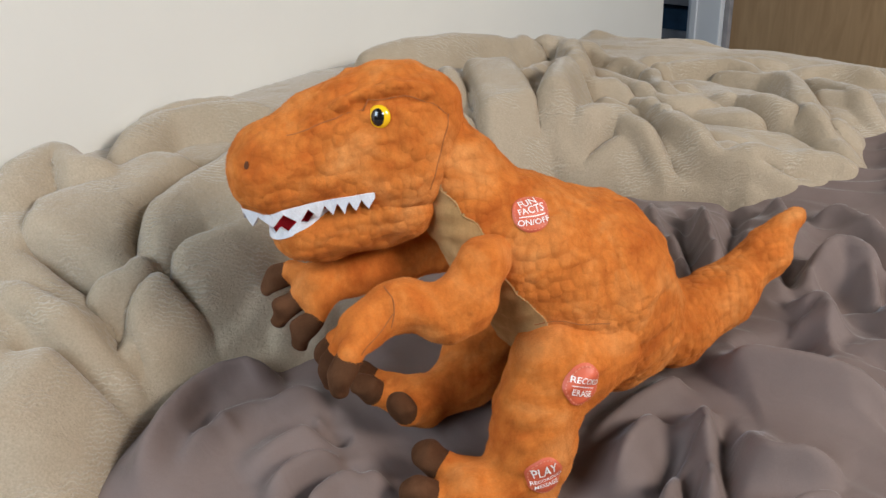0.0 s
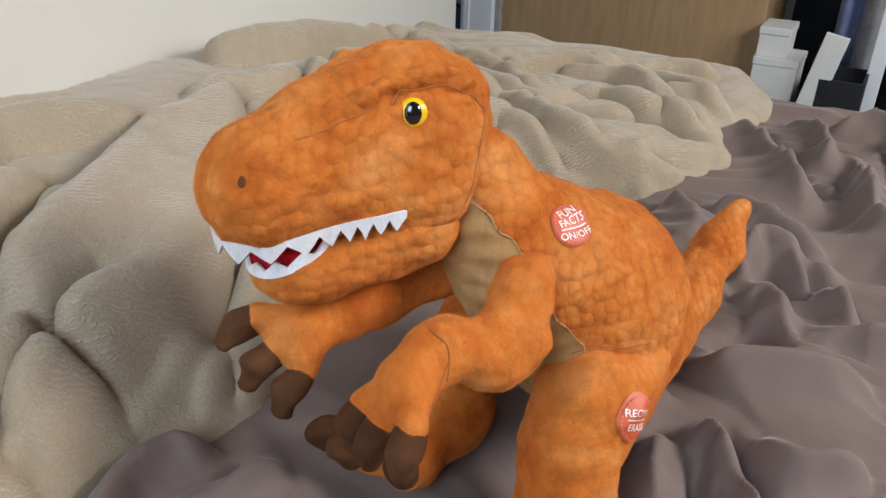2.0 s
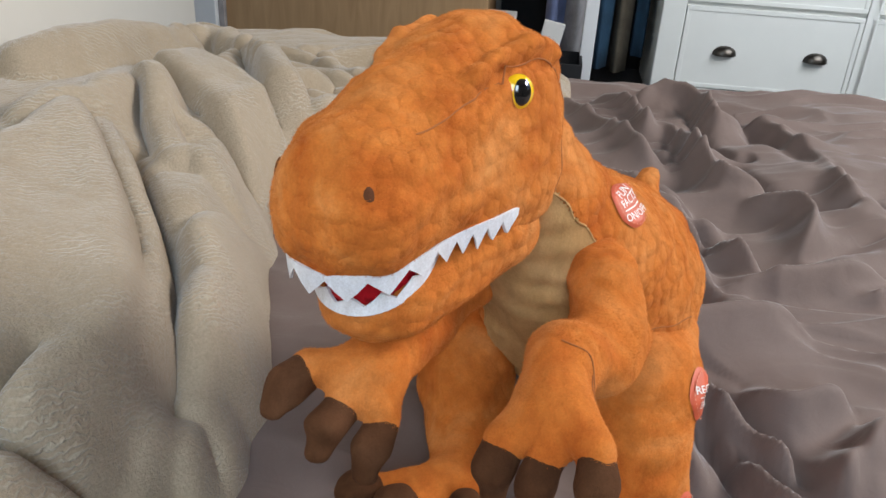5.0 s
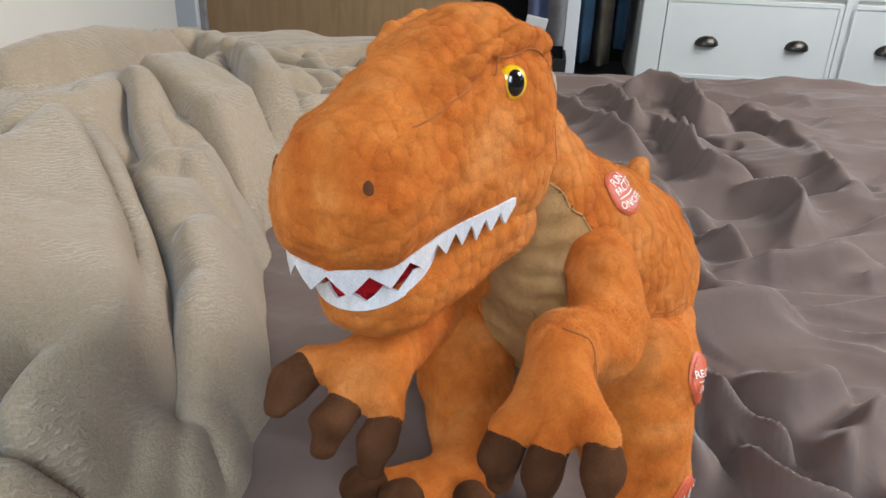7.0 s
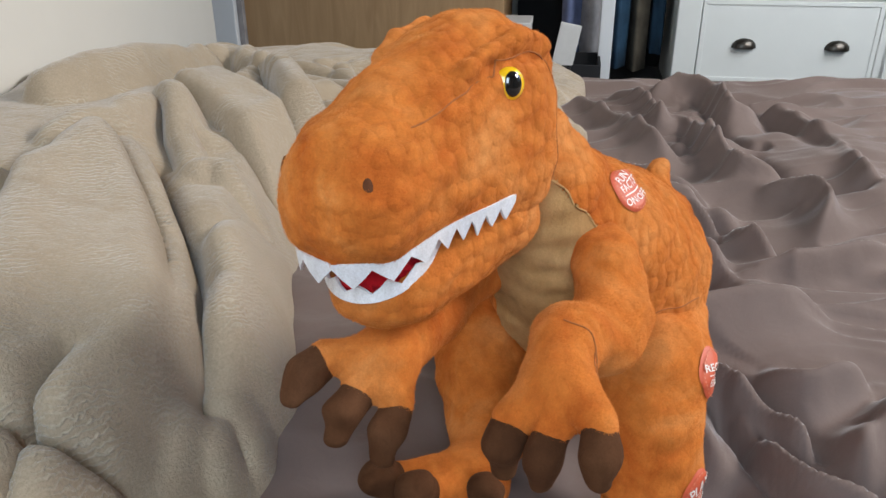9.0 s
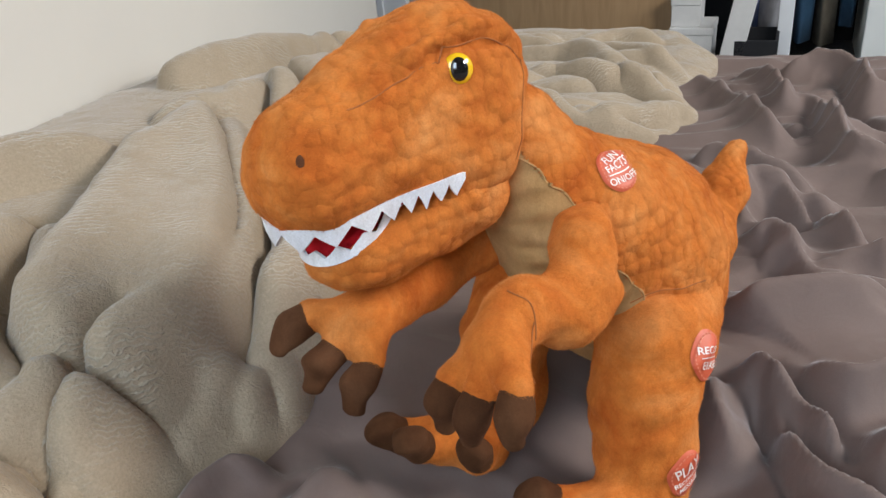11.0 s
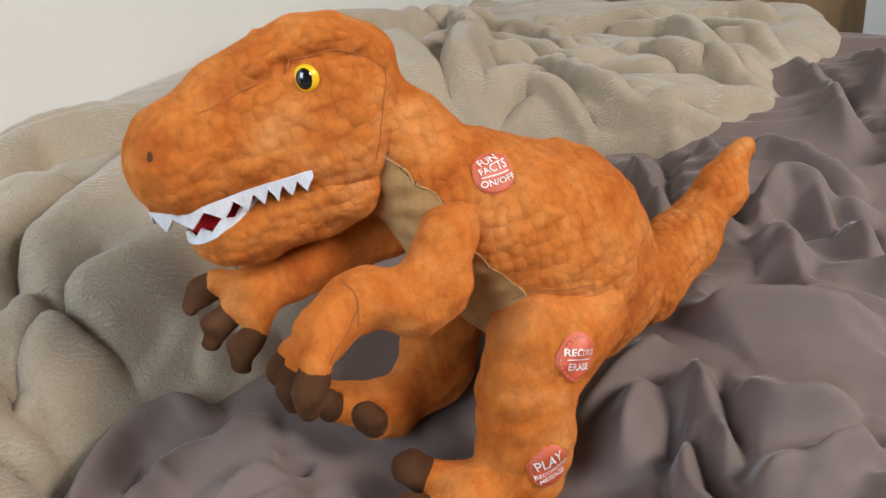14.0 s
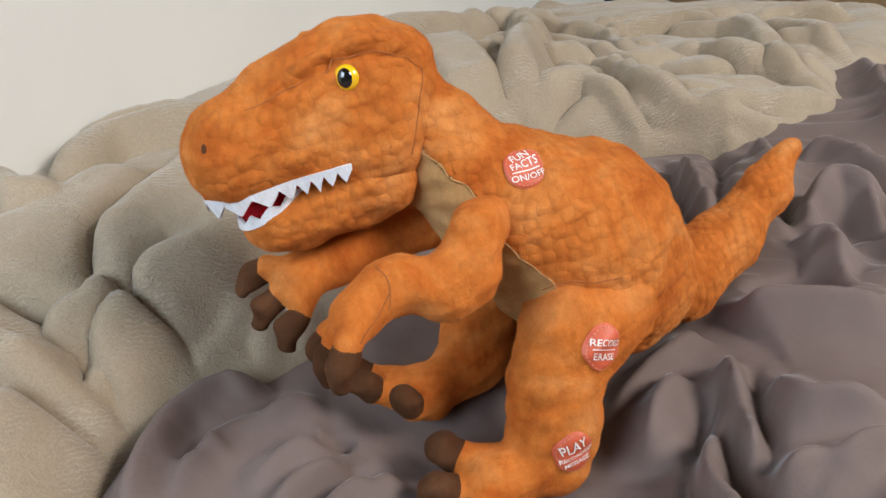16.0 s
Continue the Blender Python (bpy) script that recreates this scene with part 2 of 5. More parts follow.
# unseen dark walls, windows at the bed's head, beside it and near the dresser
def pierced(name, label, panels, frames, number, flat):
    """Wall panels round an opening and the frame in it; flat(a, b) gives the x and y ranges for a stretch along the wall and one across it."""
    wall = tagged(new(name), label, "wall", kind="structure")
    wall.matrix_world = ROOM
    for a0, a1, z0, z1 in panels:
        block("wall_panel", *flat((a0, a1), (0.0, 0.12)), z0, z1, WALL_DIMMED, wall, "", 0)
    win = tagged(new("window_%d" % number), "unseen white framed window, assumed as a daylight source", "window", kind="structure")
    win.matrix_world = ROOM
    for a0, a1, z0, z1 in frames:
        block("window_frame", *flat((a0, a1), (0.02, 0.09)), z0, z1, FRAME_PAINT, win, "", 0.004)


def opening(a0, a1):
    return ((a0, a1, 1.10, 1.15), (a0, a1, 2.35, 2.40), (a0, a0 + 0.05, 1.15, 2.35), (a1 - 0.05, a1, 1.15, 2.35))


pierced("wall_south", "unseen wall, dark to cut bounced light, window over the head of the bed", ((-1.6, 2.6, 0, 1.10), (-1.6, 2.6, 2.40, 2.5), (-1.6, -0.25, 1.10, 2.40), (0.95, 2.6, 1.10, 2.40)), opening(-0.25, 0.95), 3,
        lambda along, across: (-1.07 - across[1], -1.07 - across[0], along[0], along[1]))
pierced("wall_east", "unseen wall, dark to cut bounced light, window beside the bed", ((-1.2, 1.75, 0, 1.10), (-1.2, 1.75, 2.40, 2.5), (-1.2, 0.45, 1.10, 2.40), (1.55, 1.75, 1.10, 2.40)), opening(0.45, 1.55), 1,
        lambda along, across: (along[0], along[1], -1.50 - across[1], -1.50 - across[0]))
# this window is added to go with the dresser's fill lamp
pierced("wall_northeast", "unseen wall, dark to cut bounced light, added window near the dresser", ((1.75, 4.7, 0, 1.10), (1.75, 4.7, 2.40, 2.5), (1.75, 1.80, 1.10, 2.40), (3.0, 4.7, 1.10, 2.40)), opening(1.80, 3.0), 2,
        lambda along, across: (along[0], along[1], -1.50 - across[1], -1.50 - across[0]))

# ---- bed ----
bed = thing("bed", uv(0.27, -0.1, 0.0), "mattress on a low base under rumpled bedding", "bed", turn=ROOM)
block("bed_base", -1.2, 1.2, -0.85, 0.85, 0.02, 0.26, DARK, bed, "dark bed base", 0.01)
block("mattress", -1.2, 1.22, -0.87, 0.87, 0.26, 0.50, MATTRESS, bed, "white mattress", 0.03)


# ---- cloth as folded sheets over a plan grid ----
def deepen(z, factor, sigma):
    """Makes folds taller against their surroundings (sigma in grid steps)."""
    n = int(sigma * 3)
    p = np.pad(z, n, mode="edge")
    fy, fx = np.meshgrid(np.fft.fftfreq(p.shape[0]), np.fft.rfftfreq(p.shape[1]), indexing="ij")
    low = np.fft.irfft2(np.fft.rfft2(p) * np.exp(-2 * (math.pi * sigma) ** 2 * (fx ** 2 + fy ** 2)), p.shape)[n:-n, n:-n]
    return low + (z - low) * factor


class Crumple:
    """Cloth that lies over round-backed folds: each fold runs along a bent line, at its own height."""

    def __init__(self, x, y, base, rounding, soft, cut=1.0):
        self.cut, self.base, self.round, self.soft, self.total = cut, base, rounding, soft, np.exp(base / soft)
        # the lines wander a little, so that no fold is straight
        self.x = x + 0.005 * value_noise(x, y, 12, 91) + 0.001 * value_noise(x, y, 41, 93)
        self.y = y + 0.005 * value_noise(x, y, 12, 92) + 0.001 * value_noise(x, y, 41, 94)

    def reach(self, points, far=0.13):
        """Where the plan lies near a line drawn smoothly through the points: mask, distance, and share of the way along it."""
        p = [np.array(q) for q in points]
        p = [2 * p[0] - p[1]] + p + [2 * p[-1] - p[-2]]
        line = []
        for a, b, c, d in zip(p[:-3], p[1:-2], p[2:-1], p[3:]):
            for t in (0.0, 0.33, 0.67):
                line.append(0.5 * (2 * b + (c - a) * t + (2 * a - 5 * b + 4 * c - d) * t * t + (3 * b - a - 3 * c + d) * t ** 3))
        line = np.array(line + [p[-2]])
        (x0, y0), (x1, y1) = line.min(0) - far, line.max(0) + far
        near = (self.x > x0) & (self.x < x1) & (self.y > y0) & (self.y < y1)
        x, y = self.x[near], self.y[near]
        best, run, n = np.full(x.shape, 1e9), np.zeros(x.shape), len(line) - 1
        for i, (a, b) in enumerate(zip(line[:-1], line[1:])):
            dx, dy = b[0] - a[0], b[1] - a[1]
            t = np.clip(((x - a[0]) * dx + (y - a[1]) * dy) / (dx * dx + dy * dy + 1e-12), 0, 1)
            d = np.hypot(x - a[0] - t * dx, y - a[1] - t * dy)
            run = np.where(d < best, (i + t) / n, run)
            best = np.minimum(best, d)
        return near, best, run

    def ridge(self, height, width, points):
        """A drawn-up fold: narrow crest at that height, flanks that flatten out over the width."""
        near, best, run = self.reach(points)
        base = self.base[near]
        rise = 0.62 * np.maximum(height - base, 0) * (1 - (2 * run - 1) ** 4)
        r = self.round
        self.total[near] += np.exp((base + rise * np.exp(-(np.sqrt(best ** 2 + r * r) - r) / (0.50 * width))) / self.soft) - np.exp(base / self.soft)

    def roll(self, height, width, points):
        """A rolled fold that stands height above the heap."""
        near, best, run = self.reach(points)
        droop = 0.010 * (2 * run - 1) ** 6
        self.total[near] += np.exp((self.base[near] + height - droop - 2.1 * (np.sqrt(best ** 2 + width ** 2) - width)) / self.soft)

    def flap(self, height, width, loop):
        """A flat layer folded over the heap, with a rounded edge."""
        d = inside(self.x, self.y, loop)
        rim = np.clip(d / width, 0, 1)
        top = height * (0.45 + 0.55 * np.sqrt(1 - (1 - rim) ** 2)) + np.where(d < 0, 2.6 * d, 0)
        self.total += np.exp((self.base + np.maximum(top, -0.05)) / self.soft)

    def crease(self, depth, width, points):
        near, best, run = self.reach(points, 0.06)
        fade = 1 - (2 * run - 1) ** 6
        self.total[near] *= np.exp(-self.cut * depth * fade * np.exp(-(best / width) ** 2) / self.soft)

    def height(self):
        return self.soft * np.log(self.total)


def value_noise(x, y, scale, seed):
    """Smooth noise on the plan, about -1 to 1."""
    rng = np.random.default_rng(seed)
    table = rng.uniform(-1, 1, (64, 64))
    gx, gy = x * scale + 11.3, y * scale + 7.7
    ix, iy = np.floor(gx).astype(int), np.floor(gy).astype(int)
    fx, fy = gx - ix, gy - iy
    fx, fy = fx * fx * fx * (fx * (fx * 6 - 15) + 10), fy * fy * fy * (fy * (fy * 6 - 15) + 10)
    pick = lambda i, j: table[(ix + i) % 64, (iy + j) % 64]
    return (pick(0, 0) * (1 - fx) + pick(1, 0) * fx) * (1 - fy) + (pick(0, 1) * (1 - fx) + pick(1, 1) * fx) * fy


def wrinkles(x, y, scale, seed, along=0.0, stretch=3.0):
    """Ridged noise: rounded crests with narrow creases, drawn out along one direction."""
    c, s = math.cos(along), math.sin(along)
    wx = x + 0.05 * value_noise(x, y, 6, seed + 5)
    wy = y + 0.05 * value_noise(x, y, 6, seed + 6)
    a, b = (wx * c + wy * s) / stretch, -wx * s + wy * c
    return 1 - 2 * np.abs(value_noise(a, b, scale, seed))


def duvet_height(x, y):
    """Top of the duvet, metres from the first eye's level."""
    base = -0.468 + 0.012 * value_noise(x, y, 3.2, 3) + 0.012 * np.clip((x - 0.35) / 0.3, 0, 1)
    base -= 0.036 * np.exp(-(((x - 0.02) / 0.13) ** 2 + ((y - 0.50) / 0.12) ** 2))
    base -= 0.022 * np.exp(-(((x - 0.14) / 0.09) ** 2 + ((y - 0.63) / 0.09) ** 2))
    base += 0.004 * wrinkles(x, y, 11, 21, radians(-50), 4.0)
    c = Crumple(x, y, base, 0.0050, 0.0034, 0.85)
    c.ridge(-0.4, 0.026, [(0.392, 0.941), (0.399, 0.89), (0.352, 0.819)])
    c.ridge(-0.42, 0.022, [(0.256, 0.986), (0.243, 0.881), (0.251, 0.814), (0.244, 0.745)])
    c.ridge(-0.41, 0.022, [(0.29, 0.952), (0.299, 0.896), (0.29, 0.812), (0.248, 0.737)])
    c.ridge(-0.395, 0.034, [(0.332, 0.717), (0.408, 0.777), (0.432, 0.765), (0.468, 0.699)])
    c.ridge(-0.415, 0.028, [(0.335, 0.694), (0.362, 0.691), (0.352, 0.627), (0.414, 0.615)])
    c.ridge(-0.42, 0.04, [(0.235, 0.61), (0.258, 0.613), (0.305, 0.589), (0.371, 0.552)])
    c.ridge(-0.41, 0.024, [(0.435, 0.901), (0.468, 0.883), (0.485, 0.825), (0.514, 0.765)])
    c.ridge(-0.455, 0.024, [(0.097, 0.55), (0.17, 0.597), (0.202, 0.618)])
    c.ridge(-0.4, 0.04, [(0.898, 0.958), (0.866, 0.862), (0.78, 0.745), (0.705, 0.667), (0.716, 0.63)])
    c.ridge(-0.41, 0.028, [(0.585, 0.751), (0.604, 0.693), (0.571, 0.653), (0.476, 0.613)])
    c.ridge(-0.41, 0.026, [(0.46, 0.791), (0.424, 0.719), (0.426, 0.673), (0.411, 0.614)])
    c.ridge(-0.415, 0.03, [(0.326, 0.639), (0.392, 0.623), (0.475, 0.578), (0.551, 0.558)])
    c.ridge(-0.388, 0.05, [(-0.185, 0.627), (-0.236, 0.601), (-0.267, 0.54), (-0.281, 0.46)])
    c.ridge(-0.415, 0.03, [(-0.133, 0.594), (-0.189, 0.58), (-0.233, 0.542), (-0.253, 0.48)])
    c.ridge(-0.425, 0.02, [(0.205, 0.574), (0.193, 0.528), (0.185, 0.478), (0.184, 0.447)])
    c.ridge(-0.432, 0.022, [(0.171, 0.496), (0.148, 0.459), (0.140, 0.430), (0.145, 0.399), (0.141, 0.371)])
    c.ridge(-0.436, 0.034, [(0.172, 0.571), (0.134, 0.526), (0.112, 0.479)])
    c.ridge(-0.42, 0.034, [(0.222, 0.535), (0.234, 0.493), (0.258, 0.481), (0.288, 0.462)])
    c.ridge(-0.412, 0.032, [(0.172, 0.411), (0.202, 0.424), (0.251, 0.428), (0.268, 0.424), (0.284, 0.407)])
    c.ridge(-0.425, 0.026, [(0.153, 0.361), (0.173, 0.372), (0.202, 0.373), (0.238, 0.374)])
    c.ridge(-0.415, 0.03, [(0.268, 0.416), (0.262, 0.390), (0.259, 0.369)])
    c.ridge(-0.43, 0.028, [(0.055, 0.435), (0.083, 0.415), (0.103, 0.394), (0.109, 0.370)])
    c.ridge(-0.428, 0.04, [(-0.017, 0.397), (0.015, 0.396), (0.043, 0.385), (0.065, 0.368), (0.074, 0.348)])
    c.ridge(-0.432, 0.024, [(-0.111, 0.525), (-0.146, 0.509), (-0.178, 0.472)])
    c.ridge(-0.425, 0.028, [(-0.129, 0.560), (-0.167, 0.538), (-0.204, 0.503)])
    c.ridge(-0.44, 0.022, [(-0.092, 0.509), (-0.120, 0.488), (-0.141, 0.457)])
    c.ridge(-0.4, 0.028, [(0.641, 1.134), (0.623, 1.040), (0.586, 0.943), (0.553, 0.865)])
    c.ridge(-0.4, 0.026, [(0.746, 1.139), (0.742, 1.062), (0.696, 0.996), (0.666, 0.970)])
    c.ridge(-0.395, 0.028, [(0.747, 1.042), (0.693, 0.930), (0.625, 0.834), (0.600, 0.787), (0.637, 0.742)])
    c.ridge(-0.39, 0.04, [(0.784, 1.094), (0.855, 1.082), (0.863, 1.007), (0.814, 0.940), (0.883, 0.912)])
    c.ridge(-0.455, 0.025, [(-0.077, 0.512), (-0.112, 0.485)])
    c.crease(0.021, 0.0116, [(0.431, 0.948), (0.388, 0.867), (0.34, 0.802)])
    c.crease(0.021, 0.0102, [(0.372, 1.003), (0.319, 0.845), (0.261, 0.767)])
    c.crease(0.021, 0.0095, [(0.299, 0.995), (0.282, 0.881), (0.258, 0.776)])
    c.crease(0.024, 0.0116, [(0.387, 0.805), (0.358, 0.762), (0.347, 0.71)])
    c.crease(0.019, 0.0116, [(0.372, 0.696), (0.397, 0.699), (0.471, 0.694)])
    c.crease(0.026, 0.0116, [(0.26, 0.654), (0.309, 0.652), (0.346, 0.649), (0.37, 0.633), (0.411, 0.606)])
    c.crease(0.024, 0.0129, [(0.484, 0.803), (0.445, 0.723), (0.443, 0.671), (0.456, 0.632), (0.504, 0.618), (0.652, 0.594)])
    c.crease(0.021, 0.0136, [(0.707, 0.838), (0.665, 0.787), (0.66, 0.689), (0.737, 0.63)])
    c.crease(0.024, 0.0116, [(0.313, 0.636), (0.384, 0.61), (0.492, 0.528)])
    c.crease(0.028, 0.0231, [(0.939, 1.037), (0.876, 0.929), (0.807, 0.795), (0.75, 0.701)])
    c.crease(0.012, 0.0116, [(-0.211, 0.612), (-0.239, 0.581), (-0.243, 0.532)])
    c.crease(0.024, 0.007, [(0.196, 0.551), (0.168, 0.514), (0.144, 0.469), (0.127, 0.431), (0.115, 0.385)])
    c.crease(0.026, 0.008, [(0.189, 0.530), (0.184, 0.496), (0.168, 0.454), (0.166, 0.423), (0.162, 0.402), (0.147, 0.373)])
    c.crease(0.016, 0.008, [(0.222, 0.568), (0.211, 0.527), (0.200, 0.475), (0.183, 0.435), (0.163, 0.401)])
    c.crease(0.016, 0.01, [(0.283, 0.449), (0.271, 0.416), (0.260, 0.380)])
    c.crease(0.014, 0.009, [(0.159, 0.384), (0.179, 0.403), (0.217, 0.425), (0.239, 0.443)])
    c.crease(0.012, 0.008, [(0.066, 0.452), (0.097, 0.436), (0.113, 0.409)])
    c.crease(0.016, 0.005, [(-0.110, 0.556), (-0.122, 0.556), (-0.136, 0.553), (-0.155, 0.554)])
    c.crease(0.012, 0.006, [(-0.087, 0.529), (-0.119, 0.511), (-0.141, 0.485), (-0.154, 0.456)])
    c.crease(0.012, 0.007, [(-0.101, 0.527), (-0.126, 0.506), (-0.162, 0.467)])
    c.crease(0.014, 0.009, [(-0.163, 0.605), (-0.190, 0.582), (-0.221, 0.549)])
    c.crease(0.01, 0.008, [(-0.141, 0.562), (-0.170, 0.542), (-0.200, 0.505)])
    c.crease(0.018, 0.012, [(0.687, 1.152), (0.665, 1.043), (0.614, 0.939), (0.593, 0.861)])
    c.crease(0.018, 0.011, [(0.765, 1.059), (0.706, 0.960), (0.603, 0.857)])
    c.crease(0.018, 0.012, [(0.849, 1.039), (0.762, 0.924), (0.726, 0.857), (0.751, 0.835)])
    z = deepen(c.height(), 1.10, 10)
    far = np.clip((x - 0.10) / 0.25, 0.08, 1) * np.clip((y - 0.25) / 0.2, 0.4, 1)
    z += far * (0.0085 * wrinkles(x, y, 19, 31, radians(-36), 4.5) + 0.0042 * wrinkles(x, y, 34, 35, radians(-30), 5.0)) + 0.0016 * wrinkles(x, y, 24, 33, radians(-48), 5.0)
    return z


# the blanket's outline on the bed
OUTLINE = [(-0.70, 0.33), (-0.45, 0.36), (-0.33, 0.455), (-0.300, 0.56), (-0.245, 0.63), (-0.190, 0.665), (-0.145, 0.700), (-0.105, 0.735), (-0.060, 0.81), (-0.015, 0.90), (0.06, 1.02),
           (0.13, 1.075), (0.20, 1.055), (0.29, 1.03), (0.38, 0.985), (0.47, 0.985), (0.53, 1.005), (0.57, 1.05), (0.60, 1.13), (0.72, 1.18), (0.80, 1.25), (0.86, 1.38), (0.70, 1.60), (0.30, 1.80), (-0.1, 1.45), (-0.37, 1.08), (-0.62, 0.68), (-0.80, 0.42)]


def inside(x, y, loop):
    """Distance to the loop's line, plus inside."""
    d, odd = np.full(x.shape, 1e9), np.zeros(x.shape, bool)
    for a, b in zip(loop, loop[1:] + loop[:1]):
        dx, dy = b[0] - a[0], b[1] - a[1]
        t = np.clip(((x - a[0]) * dx + (y - a[1]) * dy) / (dx * dx + dy * dy), 0, 1)
        d = np.minimum(d, np.hypot(x - a[0] - t * dx, y - a[1] - t * dy))
        odd ^= ((a[1] > y) != (b[1] > y)) & (x < dx * (y - a[1]) / (dy if dy else 1e-9) + a[0])
    return np.where(odd, d, -d)


# lie of the heaped blanket: plan point and height
HEAP = [(-0.40, 0.774, -0.285), (-0.308, 0.869, -0.305), (-0.331, 0.518, -0.355), (-0.244, 0.657, -0.385), (-0.265, 0.783, -0.345), (-0.195, 1.015, -0.310), (-0.138, 0.781, -0.395), (-0.08, 0.95, -0.365),
        (-0.30, 1.05, -0.290), (-0.10, 1.22, -0.305), (0.06, 1.22, -0.322), (0.05, 1.03, -0.365), (0.18, 1.28, -0.368), (0.32, 1.12, -0.405), (0.35, 1.30, -0.400), (0.54, 1.032, -0.432), (0.55, 1.25, -0.412),
        (0.712, 1.219, -0.420), (-0.55, 0.60, -0.300), (-0.52, 0.42, -0.360)]


def heap(x, y):
    top, total = np.full(x.shape, -0.35e-6), np.full(x.shape, 1e-6)
    for a, b, h in HEAP:
        w = np.exp(-((x - a) ** 2 + (y - b) ** 2) / (2 * 0.085 ** 2))
        top, total = top + w * h, total + w
    return top / total


def blanket_height(x, y):
    edge = inside(x + 0.008 * value_noise(x, y, 14, 71), y + 0.008 * value_noise(x, y, 14, 72), OUTLINE)
    under = duvet_height(x, y)
    base = heap(x, y) + 0.006 * value_noise(x, y, 8, 43)
    c = Crumple(x, y, base, 0.014, 0.0028)
    c.flap(0.03, 0.02, [(-0.216, 0.962), (-0.189, 0.978), (-0.154, 1.011), (-0.129, 1.034), (-0.125, 0.991), (-0.136, 0.924), (-0.154, 0.852), (-0.172, 0.784), (-0.199, 0.72), (-0.22, 0.681), (-0.248, 0.642), (-0.275, 0.599), (-0.313, 0.613), (-0.311, 0.73)])
    c.roll(0.016, 0.016, [(-0.1, 1.082), (-0.115, 0.952), (-0.135, 0.851), (-0.162, 0.776), (-0.191, 0.712), (-0.221, 0.666), (-0.259, 0.618)])
    c.crease(0.045, 0.009, [(-0.081, 1.058), (-0.094, 0.963), (-0.115, 0.881), (-0.133, 0.821), (-0.161, 0.75), (-0.179, 0.716), (-0.211, 0.67), (-0.242, 0.631)])
    c.flap(0.024, 0.018, [(-0.011, 0.929), (0.033, 0.944), (0.018, 0.893), (-0.048, 0.807), (-0.091, 0.735), (-0.115, 0.686), (-0.139, 0.661), (-0.165, 0.661), (-0.165, 0.698), (-0.181, 0.691), (-0.144, 0.756), (-0.109, 0.815), (-0.097, 0.862), (-0.069, 0.894)])
    c.roll(0.014, 0.013, [(-0.18, 0.699), (-0.182, 0.667), (-0.172, 0.65), (-0.156, 0.652)])
    c.roll(0.012, 0.013, [(-0.192, 0.659), (-0.207, 0.633), (-0.231, 0.599)])
    c.roll(0.014, 0.014, [(-0.166, 0.641), (-0.191, 0.62), (-0.218, 0.589)])
    c.crease(0.025, 0.008, [(-0.163, 0.714), (-0.178, 0.66), (-0.208, 0.629), (-0.222, 0.612)])
    c.roll(0.03, 0.022, [(-0.125, 1.201), (-0.055, 1.246), (0.033, 1.314), (0.19, 1.45), (0.195, 1.29), (0.138, 1.119), (0.136, 1.043)])
    c.crease(0.035, 0.01, [(-0.11, 1.282), (-0.061, 1.265), (0.006, 1.312), (0.149, 1.426), (0.178, 1.327), (0.114, 1.145)])
    c.roll(0.02, 0.015, [(-0.169, 1.053), (-0.132, 1.086), (-0.102, 1.089), (-0.063, 1.126), (-0.023, 1.153), (-0.013, 1.134), (-0.04, 1.082), (-0.05, 1.024)])
    c.crease(0.03, 0.008, [(-0.082, 1.125), (-0.044, 1.149), (-0.027, 1.152), (-0.05, 1.092), (-0.063, 1.025)])
    c.roll(0.016, 0.016, [(-0.022, 1.096), (0.018, 1.092), (0.047, 1.061), (0.043, 0.994)])
    c.roll(0.014, 0.014, [(0.02, 1.146), (0.059, 1.121), (0.078, 1.069), (0.094, 1.024)])
    c.crease(0.03, 0.008, [(-0.01, 1.104), (0.021, 1.088), (0.031, 1.046), (0.027, 1.014)])
    c.crease(0.025, 0.007, [(0.024, 1.148), (0.061, 1.128), (0.084, 1.068)])
    c.roll(0.014, 0.014, [(-0.067, 0.992), (-0.046, 0.996), (-0.027, 0.977), (-0.017, 0.952)])
    c.roll(0.016, 0.018, [(0.284, 1.429), (0.427, 1.465), (0.609, 1.477)])
    c.roll(0.012, 0.015, [(0.239, 1.262), (0.344, 1.293), (0.398, 1.295)])
    c.flap(0.022, 0.016, [(0.021, 1.207), (0.084, 1.244), (0.111, 1.116), (0.14, 1.004), (0.131, 0.866), (0.102, 0.839), (0.059, 0.913), (0.038, 1.049)])
    c.roll(0.018, 0.018, [(0.102, 1.245), (0.198, 1.357), (0.282, 1.295), (0.329, 1.219), (0.43, 1.231), (0.487, 1.163), (0.562, 1.141)])
    c.crease(0.035, 0.01, [(0.17, 1.223), (0.265, 1.25), (0.325, 1.194), (0.413, 1.139), (0.494, 1.126)])
    c.roll(0.016, 0.016, [(0.163, 1.112), (0.243, 1.139), (0.304, 1.048), (0.389, 1.02), (0.517, 1.027), (0.52, 0.987)])
    c.roll(0.022, 0.02, [(0.319, 1.38), (0.484, 1.403), (0.537, 1.306), (0.543, 1.137), (0.59, 1.11)])
    c.crease(0.03, 0.011, [(0.37, 1.381), (0.472, 1.387), (0.519, 1.324), (0.523, 1.162), (0.561, 1.127)])
    c.roll(0.016, 0.018, [(0.562, 1.37), (0.663, 1.377), (0.722, 1.322)])
    c.roll(0.012, 0.012, [(0.156, 0.915), (0.188, 0.976), (0.245, 1.03), (0.266, 0.961)])
    c.crease(0.025, 0.009, [(0.168, 1.085), (0.258, 1.127), (0.305, 1.048), (0.374, 1.013)])
